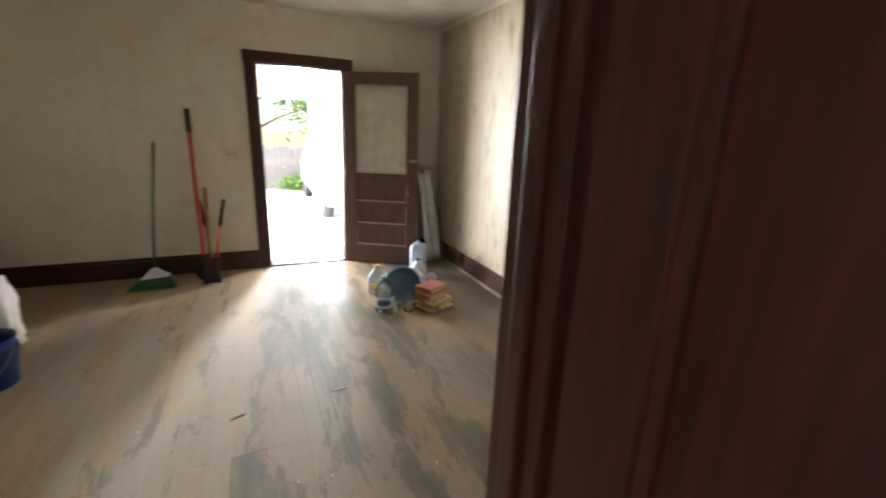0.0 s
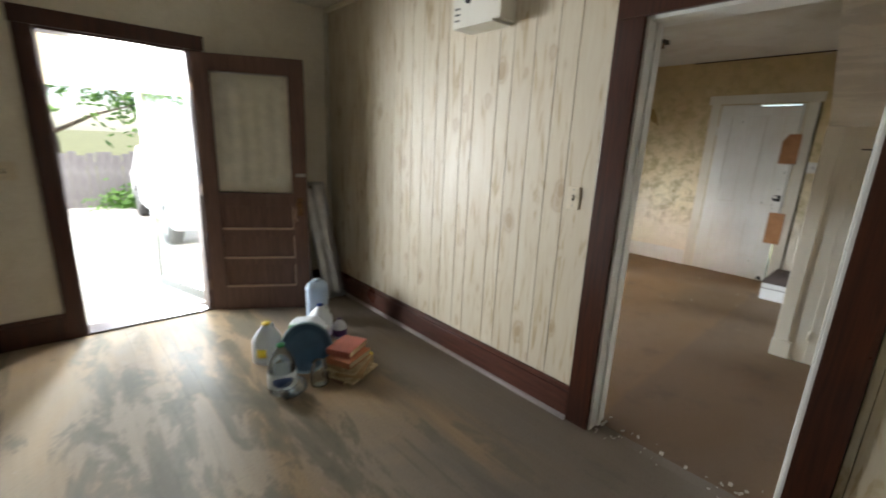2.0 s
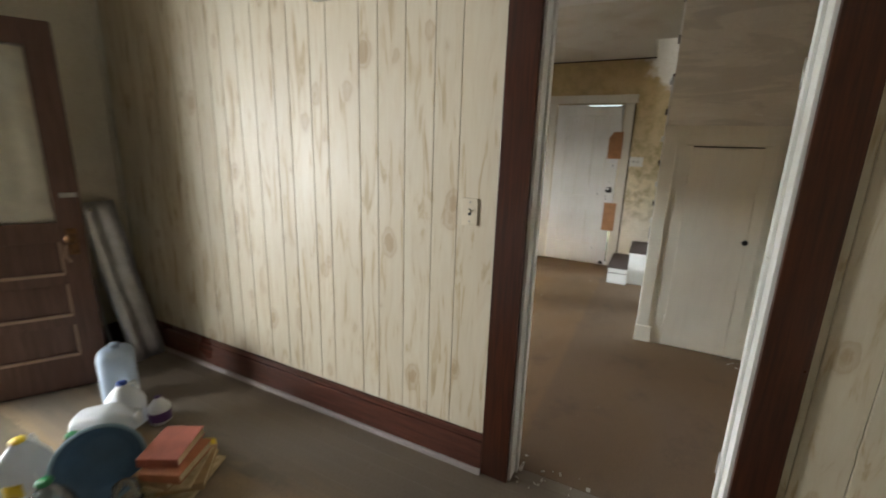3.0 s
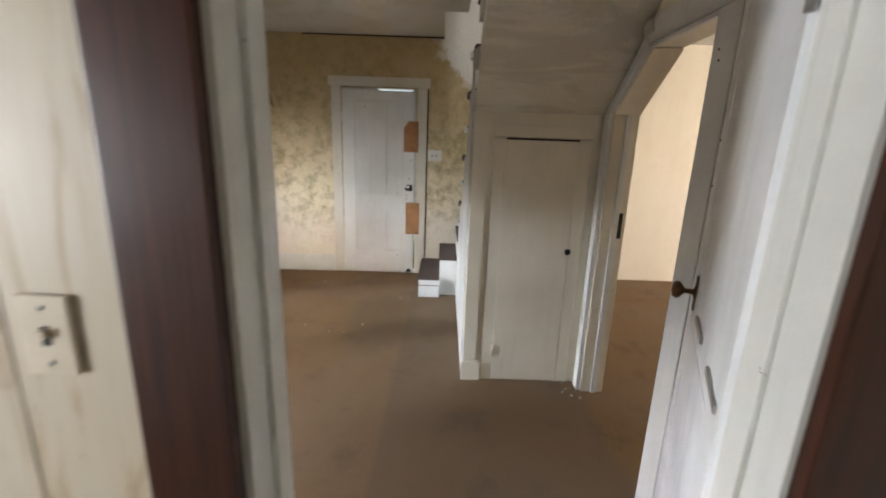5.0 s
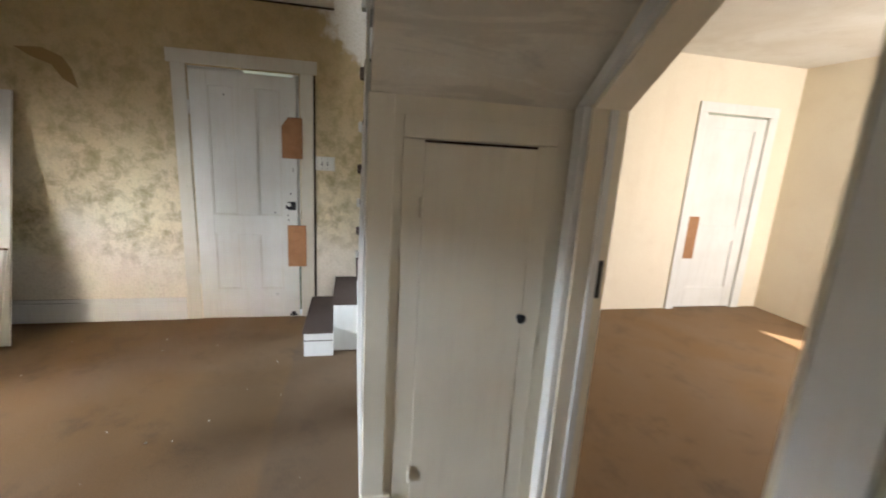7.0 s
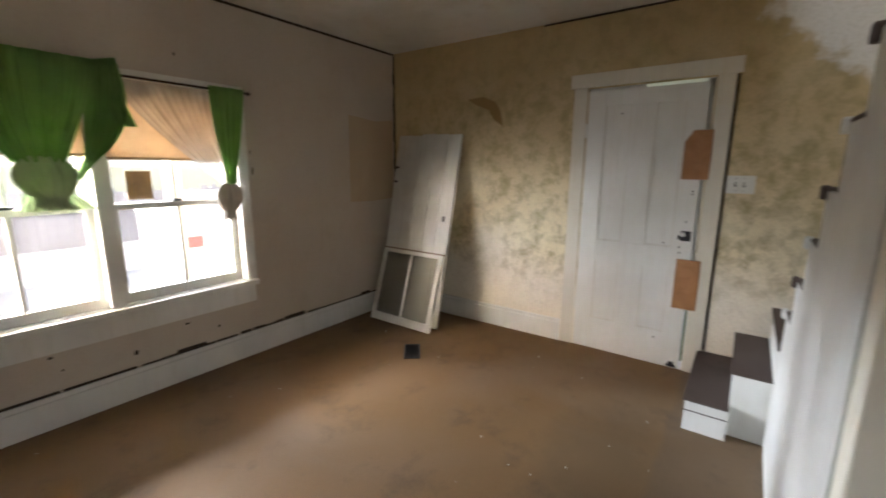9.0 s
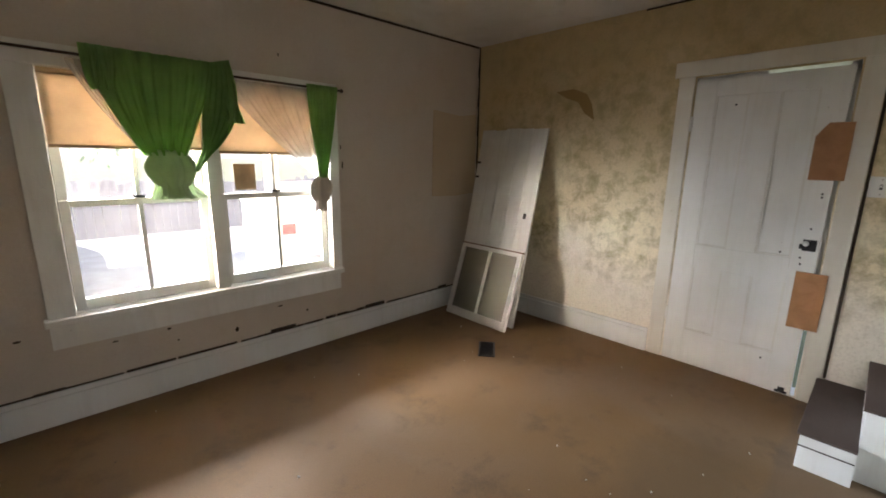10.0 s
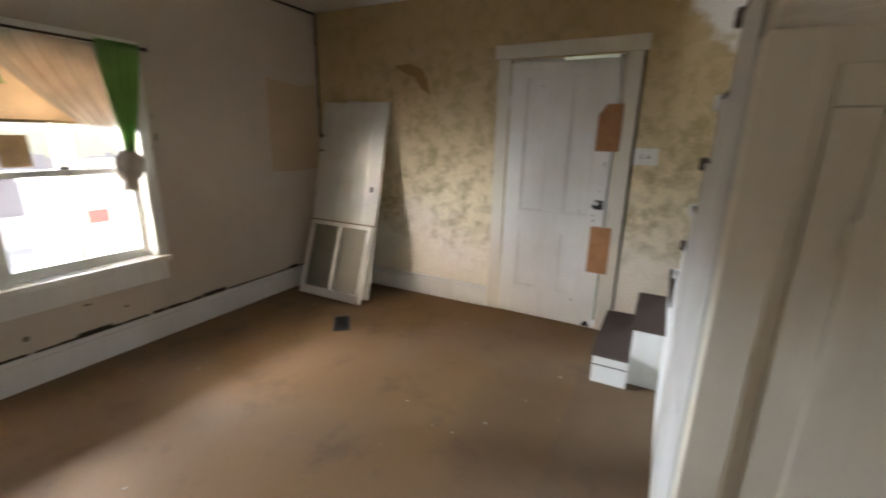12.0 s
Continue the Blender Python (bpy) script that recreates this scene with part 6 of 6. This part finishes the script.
M_TINT = plain("dark_car_glass", (0.03, 0.035, 0.04), 0.08, 0, 0.1)
car = thing("parked_car", "white car parked on the sunlit drive", "car", pose(2.40, 9.75, -0.22, 0, 0, 90))
outline = [(-1.3, 0.30), (-1.28, 0.62), (-1.1, 0.78), (-0.45, 0.86), (0.15, 1.30), (0.5, 1.40), (1.6, 1.40), (2.0, 1.2), (2.6, 0.92), (2.95, 0.85), (3.0, 0.45), (2.9, 0.28)]
bm = extrude(outline, -0.82, 0.82, "y")
bmesh.ops.bevel(bm, geom=list(bm.edges), offset=0.07, segments=3, affect="EDGES", profile=0.6)
part("body", bm, M_CARW, car)
part("side_window", extrude([(0.05, 0.92), (0.35, 1.28), (1.55, 1.30), (1.95, 0.95)], -0.826, -0.815, "y"), M_TINT, car)
part("windscreen", extrude([(-0.40, 0.92), (0.12, 1.305), (0.135, 1.295), (-0.38, 0.905)], -0.62, 0.62, "y"), M_TINT, car)
for wx in (-0.65, 2.2):
    for wyy in (-0.74, 0.74):
        wheel = part("wheel", lathe([(0, -0.09), (0.19, -0.09), (0.29, -0.10), (0.32, -0.07), (0.32, 0.07), (0.29, 0.10), (0.19, 0.09), (0, 0.09)], 28), M_TYRE, car, at=pose(wx, wyy, 0.32, 90))
        part("rim", lathe([(0, -0.10), (0.17, -0.095), (0.19, -0.092), (0.19, 0.092), (0.17, 0.095), (0, 0.10)], 24), M_ALU, wheel)
for wyy in (-0.6, 0.6):
    part("headlight", boxes(((-1.345, wyy - 0.12, 0.58), (-1.24, wyy + 0.12, 0.70)), bevel=0.02), M_WPLASTIC, car)

# trees beyond the fence
M_BARK = stained_wood("tree_bark", (0.05, 0.04, 0.03), (0.14, 0.11, 0.085), 0.9)


def leaf_stuff(name, a, b):
    n = Nodes(name)
    isl = n.add("ShaderNodeNewGeometry").outputs["Random Per Island"]
    col = n.ramp(isl, (0.0, a), (1.0, b))
    n.done(col, 0.6)
    thin = n.add("ShaderNodeBsdfTranslucent")
    n.link(col, thin.inputs[0])
    both = n.add("ShaderNodeMixShader", Fac=0.4)
    n.link(n.bsdf.outputs[0], both.inputs[1])
    n.link(thin.outputs[0], both.inputs[2])
    n.link(both.outputs[0], n.tree.nodes["Material Output"].inputs[0])
    return n.mat


M_LEAF = leaf_stuff("green_leaves", (0.04, 0.11, 0.02), (0.11, 0.24, 0.04))


def tree(x, y, height, spread, seed, leaves=1500):
    rng = random.Random(seed)
    ob = thing("tree", "leafy green tree beyond the fence", "tree", pose(x, y, -0.3), group="trees beyond the fence")
    part("trunk", tube([(0, 0, 0), (0.06, 0.03, height * 0.25), (-0.03, 0.06, height * 0.5), (0.02, 0, height * 0.8)], 0.17, 10, 0.35), M_BARK, ob)
    verts, faces = [], []
    for k in range(9):
        a = k * 2.4 + rng.uniform(-0.3, 0.3)
        z0 = height * (0.3 + 0.055 * k)
        end = Vector((math.cos(a) * spread * rng.uniform(0.5, 0.9), math.sin(a) * spread * rng.uniform(0.5, 0.9), z0 + height * rng.uniform(0.12, 0.3)))
        part("limb", tube([(0, 0, z0), tuple(end * 0.5 + Vector((0, 0, z0 * 0.5 + 0.1))), tuple(end)], 0.06, 7, 0.3), M_BARK, ob)
        for c in range(leaves // 9):
            p = end + Vector((rng.gauss(0, 0.3), rng.gauss(0, 0.3), rng.gauss(0, 0.22))) * spread * 0.8
            u = Vector((rng.gauss(0, 1), rng.gauss(0, 1), rng.gauss(0, 1))).normalized()
            w = u.orthogonal().normalized()
            s = rng.uniform(0.07, 0.16)
            base = len(verts)
            verts += [p - u * s, p + w * s * 0.45, p + u * s, p - w * s * 0.45]
            faces.append((base, base + 1, base + 2, base + 3))
    data = bpy.data.meshes.new("crown")
    data.from_pydata(verts, [], faces)
    data.materials.append(M_LEAF)
    crown = new("crown", data)
    crown.parent = ob
    return ob


tree(0.4, 16.5, 5.2, 2.3, 1, 2600)
tree(-3.5, 18.0, 6.5, 3.0, 2, 1800)
tree(6.0, 19.0, 7.0, 3.2, 3, 1800)
tree(3.0, 21.0, 6.0, 3.0, 4, 1800)
bush = thing("bush", "green bush at the foot of the fence", "bush", pose(1.7, 13.2, -0.3))
rng = random.Random(77)
verts, faces = [], []
for k in range(700):
    p = Vector((rng.gauss(0, 0.35), rng.gauss(0, 0.18), abs(rng.gauss(0.2, 0.18))))
    u = Vector((rng.gauss(0, 1), rng.gauss(0, 1), rng.gauss(0, 1))).normalized()
    w = u.orthogonal().normalized()
    base = len(verts)
    verts += [p - u * 0.06, p + w * 0.03, p + u * 0.06, p - w * 0.03]
    faces.append((base, base + 1, base + 2, base + 3))
data = bpy.data.meshes.new("leaves")
data.from_pydata(verts, [], faces)
data.materials.append(M_LEAF)
leaves_ob = new("leaves", data)
leaves_ob.parent = bush


# ---- pieces: pine boards on the panelled wall, boards of the first room's floor ----
rng = random.Random(11)
pine_meshes = {}


def pine(y0, y1, z0, z1):
    key = (round(y1 - y0, 3), round(z1 - z0, 3))
    if key not in pine_meshes:
        w, h = key
        pine_meshes[key] = mesh_from(extrude([(0.0, 0.012), (0.0, 0.0025), (0.0025, 0.0), (w - 0.0025, 0.0), (w, 0.0025), (w, 0.012)], 0.0, h, "z"), "pine_board", M_PINE)
    ob = new("pine_board", pine_meshes[key])
    ob.parent = wall_panel
    ob.matrix_basis = pose(X_PANEL, y1, z0, 0, 0, -90)


y = Y_REAR + 0.001
while y < Y_DOOR - 0.01:
    w = min(rng.choice((0.10, 0.14, 0.10, 0.185, 0.14, 0.12)), Y_DOOR - 0.002 - y)
    lo = 0.191
    a, b = y + 0.0007, y + w - 0.0007
    if b < 1.684 or a > 2.731:
        pine(a, b, lo, H1 - 0.001)
    elif a > 1.681 and b < 2.734:
        pine(a, b, 2.117, H1 - 0.001)
    else:
        pine(a, b, 2.117, H1 - 0.001)
        if a < 1.682:
            pine(a, 1.682, lo, 2.115)
        if b > 2.733:
            pine(2.733, b, lo, 2.115)
    y += w

board_meshes = {}
rng = random.Random(3)
x = X_LEFT + 0.001
while x < X_PANEL + 0.08:
    w = 0.083 if x + 0.083 < X_PANEL + 0.095 else X_PANEL + 0.098 - x
    cuts = [Y_BACK + 0.001, *sorted(rng.sample([-1.2, -0.6, 0.2, 0.9, 1.6, 2.1, 2.6, 3.2, 3.7, 4.2, 4.8], 2)), Y_DOOR - 0.001]
    for a, b in zip(cuts, cuts[1:]):
        key = (round(w, 3), round(b - a, 3))
        if key not in board_meshes:
            board_meshes[key] = mesh_from(extrude([(0.0001, -0.019), (0.0001, -0.0007), (0.0008, 0.0), (key[0] - 0.0008, 0.0), (key[0] - 0.0001, -0.0007), (key[0] - 0.0001, -0.019)], 0.0008, key[1] - 0.0008, "y"), "floor_board", M_FLOOR1)
        ob = new("floor_board", board_meshes[key])
        ob.parent = floor
        ob.matrix_basis = pose(x, a, rng.uniform(-0.0004, 0.0))
    x += w
